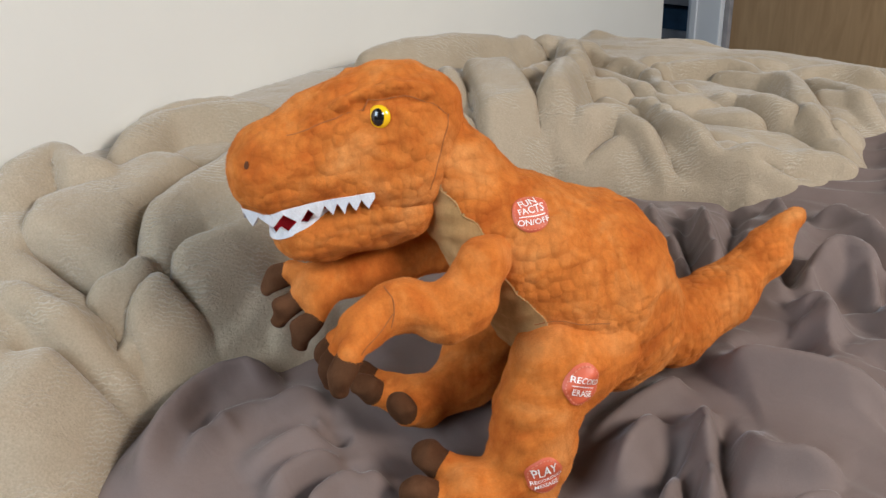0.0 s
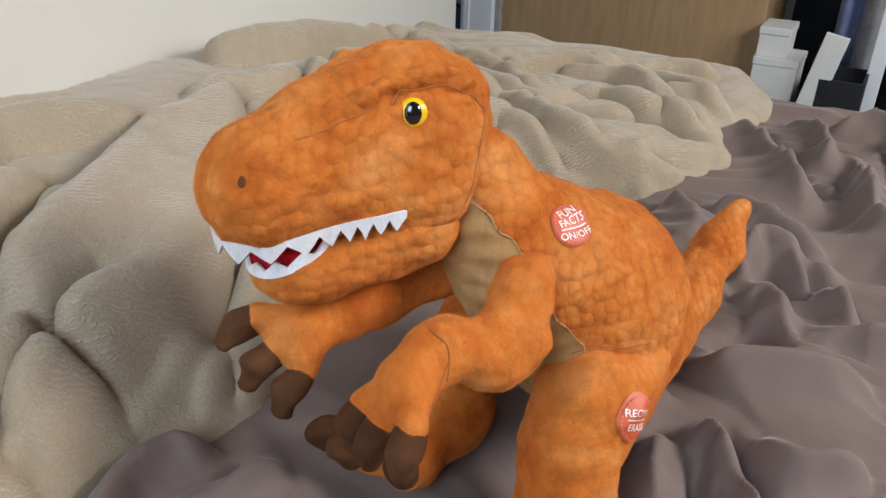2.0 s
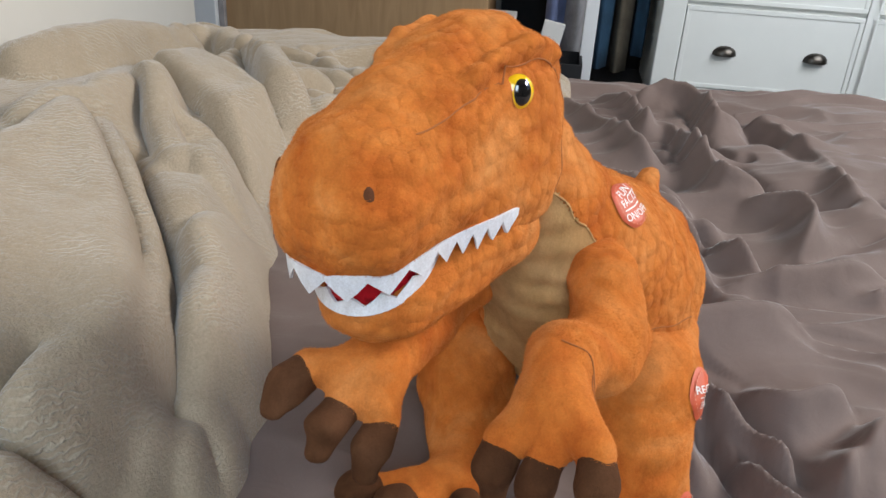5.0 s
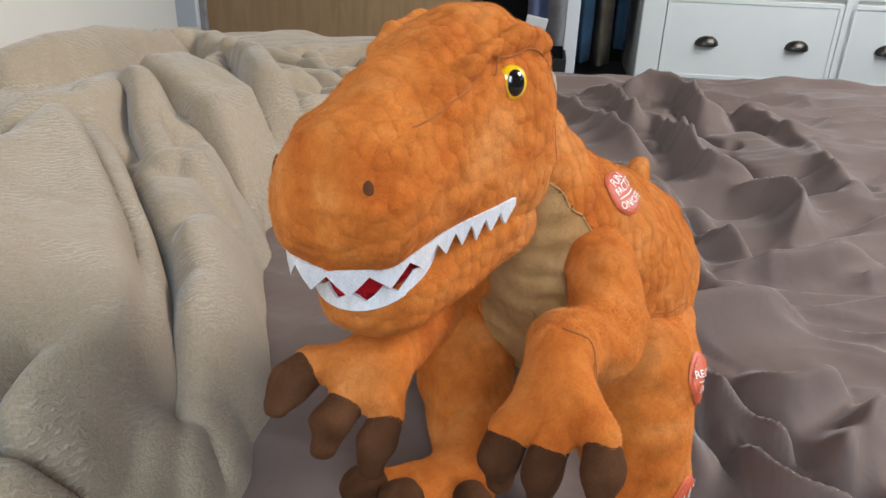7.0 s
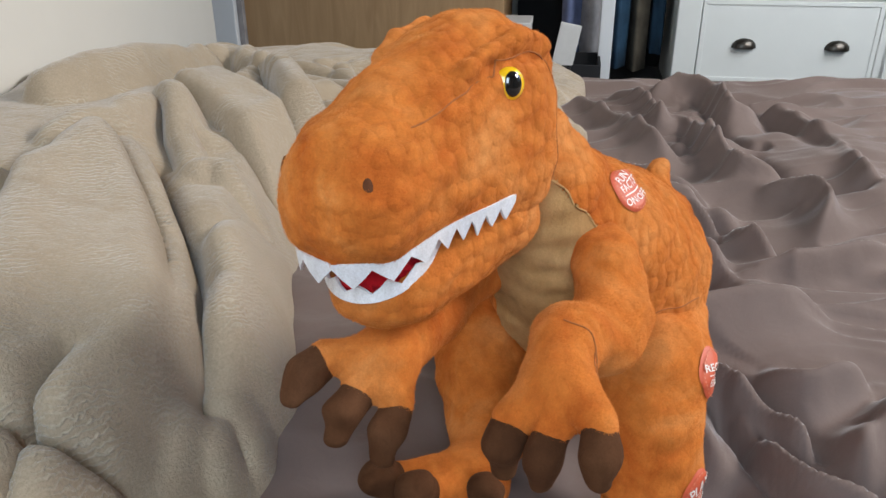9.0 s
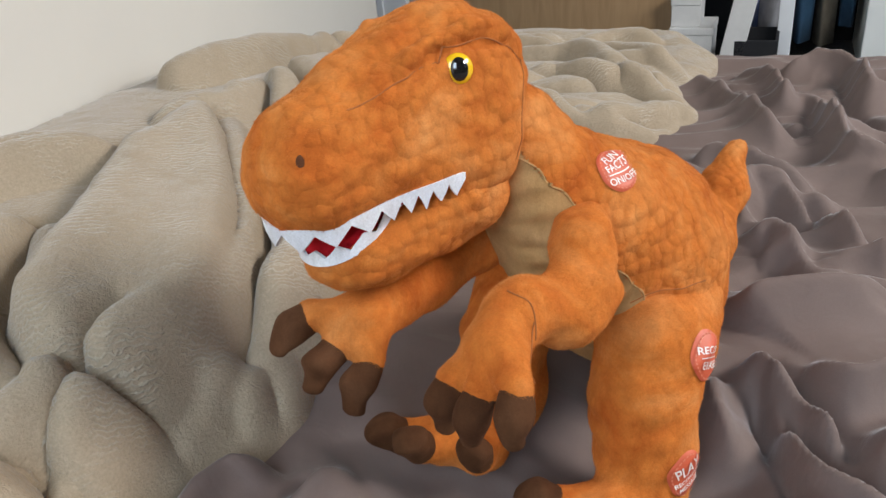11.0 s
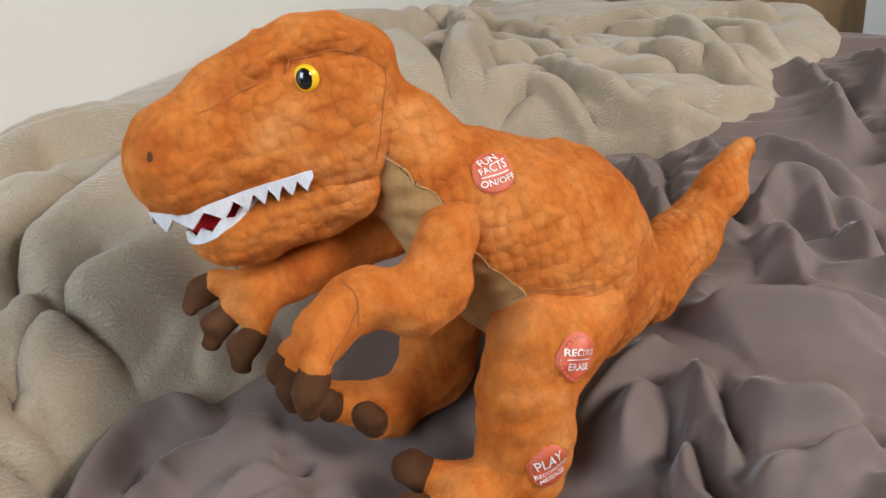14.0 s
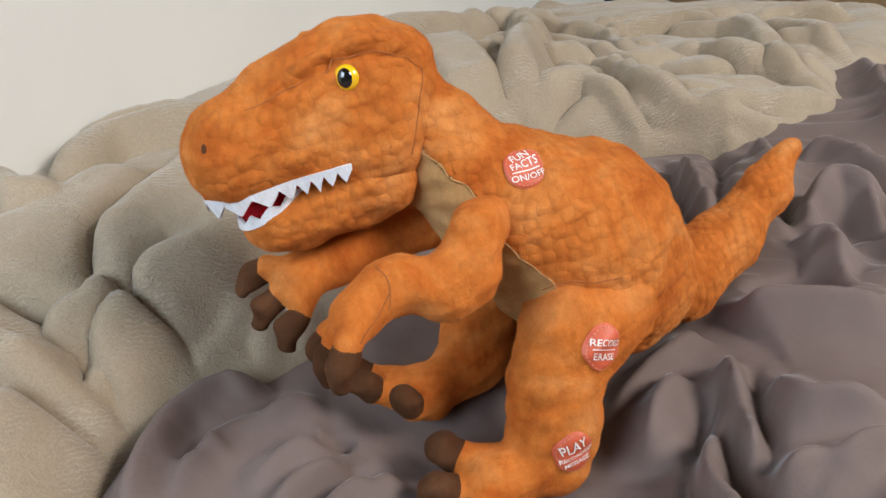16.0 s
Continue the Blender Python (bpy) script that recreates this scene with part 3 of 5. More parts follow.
    c.roll(0.012, 0.014, [(0.548, 1.28), (0.615, 1.224), (0.654, 1.183)])
    c.roll(0.022, 0.02, [(-0.46, 0.73), (-0.437, 0.807), (-0.403, 0.78), (-0.374, 0.797)])
    c.flap(0.012, 0.018, [(-0.304, 0.859), (-0.299, 0.813), (-0.322, 0.737), (-0.329, 0.687), (-0.315, 0.648), (-0.322, 0.623), (-0.353, 0.643), (-0.388, 0.651), (-0.421, 0.668), (-0.425, 0.725), (-0.395, 0.76), (-0.377, 0.806), (-0.357, 0.855)])
    c.roll(0.02, 0.016, [(-0.318, 0.654), (-0.295, 0.616), (-0.259, 0.58), (-0.226, 0.564)])
    c.roll(0.012, 0.014, [(-0.413, 0.607), (-0.366, 0.592), (-0.314, 0.568), (-0.288, 0.56)])
    c.crease(0.035, 0.011, [(-0.428, 0.678), (-0.384, 0.66), (-0.35, 0.644), (-0.324, 0.61), (-0.293, 0.578)])
    c.crease(0.03, 0.01, [(-0.304, 0.876), (-0.32, 0.771), (-0.33, 0.72), (-0.31, 0.681), (-0.271, 0.656), (-0.221, 0.647)])
    c.roll(0.022, 0.018, [(-0.383, 0.849), (-0.354, 0.934), (-0.292, 0.963), (-0.23, 0.969)])
    c.roll(0.014, 0.015, [(-0.29, 0.684), (-0.246, 0.701), (-0.206, 0.731)])
    c.crease(0.022, 0.009, [(-0.396, 0.553), (-0.357, 0.569), (-0.302, 0.549), (-0.261, 0.556)])
    c.roll(0.01, 0.013, [(-0.356, 0.479), (-0.31, 0.492), (-0.266, 0.5), (-0.233, 0.537), (-0.193, 0.6)])
    c.roll(0.008, 0.011, [(-0.326, 0.418), (-0.285, 0.462), (-0.233, 0.521), (-0.18, 0.611)])
    c.crease(0.02, 0.007, [(-0.353, 0.463), (-0.307, 0.494), (-0.252, 0.554), (-0.204, 0.616)])
    c.roll(0.02, 0.01, [(0.143, 1.464), (0.254, 1.49), (0.334, 1.374), (0.34, 1.246), (0.406, 1.229)])
    c.roll(0.018, 0.01, [(0.18, 1.242), (0.286, 1.247), (0.319, 1.115), (0.369, 1.02), (0.496, 0.975)])
    c.roll(0.02, 0.011, [(0.468, 1.382), (0.543, 1.303), (0.524, 1.132), (0.555, 1.049)])
    c.roll(0.015, 0.009, [(0.218, 1.16), (0.275, 1.085), (0.312, 0.976), (0.401, 0.987)])
    c.roll(0.018, 0.01, [(0.591, 1.338), (0.63, 1.226), (0.643, 1.138)])
    c.roll(0.02, 0.01, [(-0.385, 0.926), (-0.359, 0.958), (-0.311, 0.982), (-0.244, 0.976)])
    c.roll(0.016, 0.009, [(-0.315, 0.728), (-0.303, 0.674), (-0.318, 0.647), (-0.343, 0.627)])
    c.roll(0.016, 0.009, [(-0.303, 0.536), (-0.272, 0.612), (-0.227, 0.669), (-0.193, 0.701)])
    c.roll(0.014, 0.008, [(-0.32, 0.587), (-0.292, 0.65), (-0.262, 0.705), (-0.233, 0.737)])
    c.roll(0.012, 0.008, [(-0.294, 0.854), (-0.292, 0.768), (-0.271, 0.713)])
    c.crease(0.022, 0.007, [(0.255, 1.505), (0.34, 1.4), (0.359, 1.254), (0.437, 1.217), (0.468, 1.145), (0.546, 1.075)])
    c.crease(0.022, 0.007, [(0.232, 1.288), (0.304, 1.225), (0.343, 1.093), (0.43, 1.064)])
    c.crease(0.022, 0.007, [(0.55, 1.479), (0.577, 1.31), (0.564, 1.155)])
    c.crease(0.02, 0.006, [(-0.327, 0.589), (-0.292, 0.66), (-0.242, 0.715)])
    c.crease(0.016, 0.006, [(-0.312, 0.539), (-0.274, 0.609), (-0.212, 0.691)])
    across = np.clip((x + 0.02) / 0.2, 0, 1)
    drape = (1 - across) * 0.5 * wrinkles(x, y, 15, 47, radians(64), 6.0) + across * wrinkles(x, y, 19, 51, radians(-14), 6.0)
    z = soften(deepen(c.height(), 1.80, 10) + 0.0075 * drape, 3) + 0.0008 * value_noise(x, y, 70, 45)
    rise = np.clip((edge + 0.002) / 0.022, 0, 1)
    rise = np.sqrt(1 - (1 - rise) ** 2)
    low = under - 0.012 + 0.016 * rise
    full = np.maximum(z, under + 0.005)
    z = low + (full - low) * np.clip(edge / 0.055, 0, 1) ** 0.65
    return z, edge + 0.010


def soften(z, rounds):
    for _ in range(rounds):
        p = np.pad(z, 1, mode="edge")
        z = (p[:-2, 1:-1] + p[2:, 1:-1] + p[1:-1, :-2] + p[1:-1, 2:] + 4 * z) / 8
    return z


def sheet(name, heights, u0, u1, v0, v1, step, mat, label, category, bulge):
    nu, nv = int((u1 - u0) / step) + 1, int((v1 - v0) / step) + 1
    gu, gv = np.meshgrid(np.linspace(u0, u1, nu), np.linspace(v0, v1, nv), indexing="ij")
    x, y = gu * U.x + gv * V.x, gu * U.y + gv * V.y
    z, keep = heights(x, y)
    # folds bulge over their flanks: points slide downhill
    su, sv = np.gradient(soften(z, 2), step)
    gu, gv = gu - bulge * np.tanh(su), gv - bulge * np.tanh(sv)
    x, y = gu * U.x + gv * V.x, gu * U.y + gv * V.y
    co = np.stack([x, y, z + EYE], -1).reshape(-1, 3)
    idx = np.arange(nu * nv).reshape(nu, nv)
    quads = np.stack([idx[:-1, :-1], idx[:-1, 1:], idx[1:, 1:], idx[1:, :-1]], -1).reshape(-1, 4)
    quads = quads[keep.reshape(-1)[quads].min(1) > 0]
    used = np.unique(quads)
    back = np.full(nu * nv, -1)
    back[used] = np.arange(len(used))
    ob = put_data(name, mesh_from(name, co[used], back[quads]), mat)
    solid = ob.modifiers.new("thickness", "SOLIDIFY")
    solid.thickness, solid.offset = 0.006, -1
    return tagged(ob, label, category)


def mesh_from(name, co, quads):
    me = bpy.data.meshes.new(name)
    me.vertices.add(len(co))
    me.vertices.foreach_set("co", np.asarray(co, np.float32).ravel())
    me.loops.add(quads.size)
    me.loops.foreach_set("vertex_index", quads.ravel().astype(np.int32))
    me.polygons.add(len(quads))
    me.polygons.foreach_set("loop_start", np.arange(0, quads.size, 4, dtype=np.int32))
    me.update(calc_edges=True)
    me.validate()
    return me


def duvet_sheet(x, y):
    z = duvet_height(x, y)
    u, v = x * U.x + y * U.y, x * V.x + y * V.y
    over = np.maximum(np.maximum(u - 1.47, 0), np.maximum(v - 0.80, 0))
    z = z - np.minimum(over * over * 22, 0.42) - 0.3 * np.clip(over - 0.10, 0, 1)
    return z, np.ones(x.shape)


sheet("duvet", duvet_sheet, -0.95, 1.62, -1.12, 0.95, 0.004, DUVET, "rumpled taupe grey microfibre duvet spread over the bed", "duvet", 0.0)
sheet("blanket", lambda x, y: blanket_height(x, y), -0.6, 1.75, -1.45, 0.0, 0.0034, FLEECE, "crumpled beige fleece blanket thrown over the duvet", "blanket", 0.006)


# ---- soft toy: each sewn piece is a rounded volume, meshed by surface nets ----
def lay(p, a, b, ra, rb):
    """Distance to a tapered, round-ended limb."""
    a, b = np.array(a), np.array(b)
    ba = b - a
    t = np.clip(((p - a) @ ba) / (ba @ ba), 0, 1)
    return np.linalg.norm(p - a - t[..., None] * ba, axis=-1) - (ra + (rb - ra) * t)


def oval(p, centre, radii, axes=None):
    q = p - np.array(centre)
    if axes is not None:
        q = q @ np.array(axes).T
    r = np.array(radii)
    k0 = np.linalg.norm(q / r, axis=-1)
    k1 = np.linalg.norm(q / r ** 2, axis=-1) + 1e-9
    return k0 * (k0 - 1) / k1


def blend(a, b, k):
    h = np.clip(0.5 + 0.5 * (b - a) / k, 0, 1)
    return b + (a - b) * h - k * h * (1 - h)


def blended(k, *fields):
    out = fields[0]
    for f in fields[1:]:
        out = blend(out, f, k)
    return out


def chain(p, nodes_, k=0.008):
    """Limb through (point, radius) stops."""
    out = None
    for (a, ra), (b, rb) in zip(nodes_[:-1], nodes_[1:]):
        d = lay(p, a, b, ra, rb)
        out = d if out is None else blend(out, d, k)
    return out


def net(field, low, high, step):
    """Vertices and quads of field = 0 inside the box."""
    axes = [np.arange(l, h + step, step) for l, h in zip(low, high)]
    p = np.stack(np.meshgrid(*axes, indexing="ij"), -1)
    f = field(p).astype(np.float32)
    neg = f < 0
    n = np.array(f.shape) - 1
    total, count = np.zeros((*n, 3)), np.zeros(n)
    corners = [(i, j, k) for i in (0, 1) for j in (0, 1) for k in (0, 1)]
    cut = lambda a, c: a[c[0]:c[0] + n[0], c[1]:c[1] + n[1], c[2]:c[2] + n[2]]
    for c in corners:
        for ax in range(3):
            if c[ax]:
                continue
            e = list(c)
            e[ax] = 1
            fa, fb = cut(f, c), cut(f, e)
            cross = (fa < 0) != (fb < 0)
            t = np.where(cross, fa / np.where(cross, fa - fb, 1), 0)
            for k in range(3):
                total[..., k] += np.where(cross, c[k] + (t if k == ax else 0), 0)
            count += cross
    active = count > 0
    ids = np.full(n, -1)
    ids[active] = np.arange(active.sum())
    where = np.argwhere(active)
    co = (where + total[active] / count[active][:, None]) * step + np.array(low)
    quads = []
    for ax in range(3):
        o1, o2 = (ax + 1) % 3, (ax + 2) % 3
        a, b = [slice(1, -1)] * 3, [slice(1, -1)] * 3
        a[ax], b[ax] = slice(0, -1), slice(1, None)
        s0, s1 = neg[tuple(a)], neg[tuple(b)]
        spots = np.argwhere(s0 != s1)
        if not len(spots):
            continue
        flip = s0[tuple(spots.T)]
        spots[:, o1] += 1
        spots[:, o2] += 1
        q = []
        for d1, d2 in ((-1, -1), (0, -1), (0, 0), (-1, 0)):
            s = spots.copy()
            s[:, o1] += d1
            s[:, o2] += d2
            q.append(ids[tuple(s.T)])
        q = np.stack(q, 1)
        q[~flip] = q[~flip][:, ::-1]
        quads.append(q)
    return co, np.concatenate(quads)


def relax(co, quads, rounds=2, w=0.5):
    for _ in range(rounds):
        acc, cnt = np.zeros_like(co), np.zeros(len(co))
        for i in range(4):
            for j in (1, 3):
                np.add.at(acc, quads[:, i], co[quads[:, (i + j) % 4]])
                np.add.at(cnt, quads[:, i], 1)
        co = co * (1 - w) + w * acc / np.maximum(cnt, 1)[:, None]
    return co


BASE = Vector((0.05, 0.55, EYE - 0.49))
toy = thing("plush_dinosaur", BASE, "orange plush tyrannosaurus toy with white felt teeth standing on the bed", "soft toy")
SHIFT = np.array([0.05, 0.55, -0.49])


def lumpy(co):
    """Uneven stuffing: shallow dents of 2 to 5 cm."""
    rng = np.random.default_rng(17)
    for wave, deep in ((0.045, 0.0009), (0.028, 0.0007), (0.018, 0.0005), (0.018, 0.0005)):
        k = rng.normal(0, 1, (3, 3))
        k *= 2 * math.pi / wave / np.linalg.norm(k, axis=1)[:, None]
        co = co + deep * np.sin(co @ k.T + rng.uniform(0, 6, 3))
    return co


def facing(co, quads):
    """Vertex normals."""
    n = np.cross(co[quads[:, 2]] - co[quads[:, 0]], co[quads[:, 3]] - co[quads[:, 1]])
    out = np.zeros_like(co)
    for i in range(4):
        np.add.at(out, quads[:, i], n)
    return out / (np.linalg.norm(out, axis=1)[:, None] + 1e-12)


HAIR = random.Random(3)


def pile(name, co, quads, mat, parent, per_mm2, length, width, keep=None, flow=(0.35, 0.1, -0.9), lie=0.85):
    """Short brushed fibres that stand on a surface, one slim blade each."""
    rng = np.random.default_rng(HAIR.randrange(10 ** 6))
    nrm = facing(co, quads)
    a, b, c, d = (co[quads[:, i]] for i in range(4))
    area = np.linalg.norm(np.cross(c - a, d - b), axis=1) / 2
    if keep is not None:
        area = area * keep(co[quads].mean(1))
    n = int(area.sum() * 1e6 * per_mm2)
    face = rng.choice(len(quads), n, p=area / area.sum())
    s, t = rng.uniform(0, 1, (2, n, 1))
    lerp = lambda v: (v[quads[face, 0]] * (1 - s) + v[quads[face, 1]] * s) * (1 - t) + (v[quads[face, 3]] * (1 - s) + v[quads[face, 2]] * s) * t
    root, up = lerp(co), lerp(nrm)
    swirl = np.stack([np.sin(root @ np.array(k)) for k in ((140.0, 60, -90), (-80, 150, 70), (60, -110, 130))], 1)
    way = np.array(flow) + 0.45 * swirl + rng.normal(0, 0.35, (n, 3))
    way -= up * (way * up).sum(1)[:, None]
    way /= np.linalg.norm(way, axis=1)[:, None] + 1e-9
    side = np.cross(up, way)
    size = length * rng.uniform(0.55, 1.15, (n, 1))
    tip = root + (way * lie + up * math.sqrt(1 - lie * lie)) * size
    half = side * width * 0.5
    root = root - up * 0.0002
    tri = np.stack([root - half, root + half, tip], 1).reshape(-1, 3)
    me = bpy.data.meshes.new(name)
    me.vertices.add(3 * n)
    me.vertices.foreach_set("co", tri.astype(np.float32).ravel())
    me.loops.add(3 * n)
    me.loops.foreach_set("vertex_index", np.arange(3 * n, dtype=np.int32))
    me.polygons.add(n)
    me.polygons.foreach_set("loop_start", np.arange(0, 3 * n, 3, dtype=np.int32))
    me.update(calc_edges=True)
    ob = put_data(name, me, mat, parent)
    ob["kind"] = "stuff"
    return ob


def sewn(name, field, low, high, step, mat, parent=toy, label="", keep=None, fur=1.0):
    co, quads = net(field, low, high, step)
    co = relax(co, quads)
    co = lumpy(co)
    if keep is not None:
        mid = co[quads].mean(1)
        quads = quads[keep(mid)]
        used = np.unique(quads)
        back = np.full(len(co), -1)
        back[used] = np.arange(len(used))
        co, quads = co[used], back[quads]
    ob = put_data(name, mesh_from(name, co - SHIFT, quads), mat, parent, label)
    if fur and parent is toy:
        pile("pile", co - SHIFT, quads, mat, ob, 0.65 * fur, 0.0018, 0.00034)
    return ob


# head frame: F to the nose, N to the toy's left, both level
HC = np.array([-0.042, 0.588, -0.189])
F = np.array([-0.965, -0.262, 0.0])
N = np.array([0.262, -0.965, 0.0])
HEAD = np.stack([F, N, [0, 0, 1]])


def hp(f, n, z):
    return HC + F * f + N * n + np.array([0, 0, z])


def head_full(p):
    q = (p - HC) @ HEAD.T
    e = lambda c, r: oval(q, c, r)
    d = blended(0.022, e((0.000, 0, 0.000), (0.046, 0.041, 0.043)), e((0.016, 0, -0.036), (0.054, 0.049, 0.044)),
                e((0.066, 0, -0.022), (0.060, 0.041, 0.040)), e((0.106, 0, -0.027), (0.033, 0.035, 0.034)), e((0.046, 0, -0.001), (0.052, 0.024, 0.031)), e((0.022, 0, 0.002), (0.050, 0.032, 0.037)))
    return d, q


def mouth_line(f):
    """Height of the upper lip along the head."""
    return -0.039 - 0.0105 * np.clip((f - 0.040) / 0.082, 0, 1)


# padded brow that runs from the snout over the eye to the back of the head
def on_head(f, n, z, lift=0.0):
    q = np.array([f, n, z])
    for _ in range(6):
        e = 0.0008
        at = lambda v: head_full((HC + v @ HEAD)[None])[0][0]
        g = np.array([at(q + e * k) - at(q - e * k) for k in np.eye(3)])
        g /= np.linalg.norm(g) + 1e-9
        q = q - g * (at(q) - lift)
    return tuple(q)


LINE = ((0.105, 0.0200, 0.0070, -0.0020, 0.0012), (0.074, 0.0240, 0.0165, -0.0010, 0.0030), (0.050, 0.0265, 0.0245, 0.0008, 0.0042), (0.033, 0.0265, 0.0310, 0.0020, 0.0048),
        (0.011, 0.0285, 0.0335, 0.0022, 0.0048), (-0.013, 0.0305, 0.0260, 0.0012, 0.0038), (-0.029, 0.0270, 0.0140, -0.0010, 0.0020))
BROW = [(on_head(f, n, z, lift), r) for f, n, z, lift, r in LINE]
GROOVE = [(on_head(f, n + 0.004, z - 0.0075, 0.0006), r * 0.55) for f, n, z, lift, r in LINE]  # tuck below the brow


def head_upper(p):
    d, q = head_full(p)
    m = q * np.array([1, 0, 1]) + np.abs(q) * np.array([0, 1, 0])
    d = np.maximum(blend(d, chain(m, BROW, 0.004), 0.0022), -chain(m, GROOVE, 0.003))
    cut = np.minimum(mouth_line(q[..., 0]) - q[..., 2], q[..., 0] - 0.042)
    return np.maximum(d, cut + 0.0)


def jaw_field(p):
    q = (p - HC) @ HEAD.T
    d = blended(0.018, oval(q, (0.020, 0, -0.062), (0.045, 0.046, 0.036)), oval(q, (0.062, 0, -0.074), (0.048, 0.036, 0.028)), oval(q, (0.088, 0, -0.081), (0.024, 0.027, 0.021)))
    lip = -0.041 - 0.47 * (q[..., 0] - 0.042)
    return np.maximum(d, np.minimum(q[..., 2] - lip, q[..., 0] - 0.040))


def jaw_skin(p):
    q = (p - HC) @ HEAD.T
    return blended(0.018, oval(q, (0.020, 0, -0.062), (0.045, 0.046, 0.036)), oval(q, (0.062, 0, -0.074), (0.048, 0.036, 0.028)), oval(q, (0.088, 0, -0.081), (0.024, 0.027, 0.021)))


def mouth_field(p):
    d, q = head_full(p)
    within = np.minimum(d, jaw_skin(p)) + 0.0022
    low = -0.0405 - 0.47 * (q[..., 0] - 0.042)
    return np.maximum(np.maximum(within, np.maximum(q[..., 2] - mouth_line(q[..., 0]) - 0.002, low - 0.001 - q[..., 2])), 0.030 - q[..., 0])


head = sewn("head", head_upper, hp(0, 0, 0) - 0.16, hp(0, 0, 0) + np.array([0.09, 0.1, 0.07]), 0.0018, ORANGE, label="orange pebbled plush head")
jaw = sewn("lower_jaw", jaw_field, HC + np.array([-0.14, -0.10, -0.13]), HC + np.array([0.06, 0.08, 0.0]), 0.0020, ORANGE, label="orange plush lower jaw, slightly open")
sewn("mouth_lining", mouth_field, HC + np.array([-0.14, -0.10, -0.09]), HC + np.array([0.06, 0.08, -0.02]), 0.0022, RED, head, "red felt mouth lining")


# torso, split where the tan belly panel is sewn in
NECK_TO_TAIL = np.array([0.90, 0.43, 0.0])
SIDE = np.array([0.43, -0.90, 0.0])
BODY_C = np.array([0.093, 0.605, -0.355])


def torso_field(p):
    return blended(0.018, lay(p, (-0.020, 0.592, -0.220), (0.022, 0.588, -0.282), 0.036, 0.048), oval(p, (0.052, 0.592, -0.312), (0.063, 0.064, 0.063)),
                   oval(p, (0.095, 0.607, -0.352), (0.083, 0.082, 0.083)), oval(p, (0.122, 0.620, -0.395), (0.074, 0.075, 0.070)))


def in_belly(c):
    """Faces of the belly panel, which runs from the throat down between the legs."""
    z = c[:, 2]
    levels = (-0.45, -0.42, -0.352, -0.305, -0.27, -0.215)
    mid = np.stack([np.interp(z, levels, (0.125, 0.122, 0.095, 0.050, 0.030, -0.012)), np.interp(z, levels, (0.622, 0.620, 0.607, 0.592, 0.592, 0.596))], 1)
    rel = c[:, :2] - mid
    side, along = np.abs(rel @ SIDE[:2]), rel @ NECK_TO_TAIL[:2]
    wide = np.interp(z, (-0.46, -0.40, -0.346, -0.267, -0.232, -0.222), (0.044, 0.049, 0.056, 0.037, 0.029, 0.0))
    return (along < -0.015) & (side < wide)


box_lo, box_hi = (-0.09, 0.48, -0.50), (0.24, 0.74, -0.14)
torso = sewn("torso", torso_field, box_lo, box_hi, 0.0022, ORANGE, label="orange plush torso", keep=lambda c: ~in_belly(c))
sewn("belly_panel", torso_field, box_lo, box_hi, 0.0024, TAN, toy, "tan plush belly panel", keep=in_belly, fur=0.6)


def tail_field(p):
    return chain(p, [((0.135, 0.630, -0.415), 0.052), ((0.195, 0.655, -0.434), 0.038), ((0.255, 0.684, -0.424), 0.028), ((0.303, 0.710, -0.392), 0.020), ((0.336, 0.730, -0.361), 0.011)], 0.02)


sewn("tail", tail_field, (0.06, 0.55, -0.49), (0.37, 0.76, -0.33), 0.0024, ORANGE, label="tapered orange plush tail, tip raised")


def limb(name, stops, k, mat, label, step=0.0024, extra=None):
    pts = np.array([s[0] for s in stops])
    rad = max(s[1] for s in stops) + 0.012
    fn = (lambda p: chain(p, stops, k)) if extra is None else (lambda p: blend(chain(p, stops, k), extra(p), 0.012))
    lo, hi = pts.min(0) - rad, pts.max(0) + rad
    if extra is not None:
        lo, hi = lo - 0.03, hi + 0.03
    FIELDS.append(fn)
    return sewn(name, fn, lo, hi, step, mat, toy, label)


FIELDS = []


def fingers(palm, tips, r0, r1):
    return lambda p: blended(0.006, *[lay(p, palm + (t - palm) * 0.25, t, r0, r1) for t in tips])


def claw(parent, base, tip, r, name="claw"):
    base, tip = np.array(base), np.array(tip)
    mid = (base + tip) / 2 + np.array([-0.002, 0, 0.003])
    f = lambda p: chain(p, [(base, r), (mid, r * 0.98), (tip, r * 0.68)], 0.004)
    pts = np.stack([base, mid, tip])
    return sewn(name, f, pts.min(0) - r - 0.004, pts.max(0) + r + 0.004, 0.0018, BROWN, parent, "dark brown felt claw")


def arm(stops, palm, tips, ends, label):
    palm = np.array(palm)
    tips = [np.array(t) for t in tips]
    ob = limb("arm", stops + [(palm, 0.017)], 0.014, ORANGE_PLAIN, label, extra=fingers(palm, tips, 0.0125, 0.0100))
    for t, e in zip(tips, ends):
        claw(ob, t + (np.array(e) - t) * 0.10, e, 0.0098)
    return ob


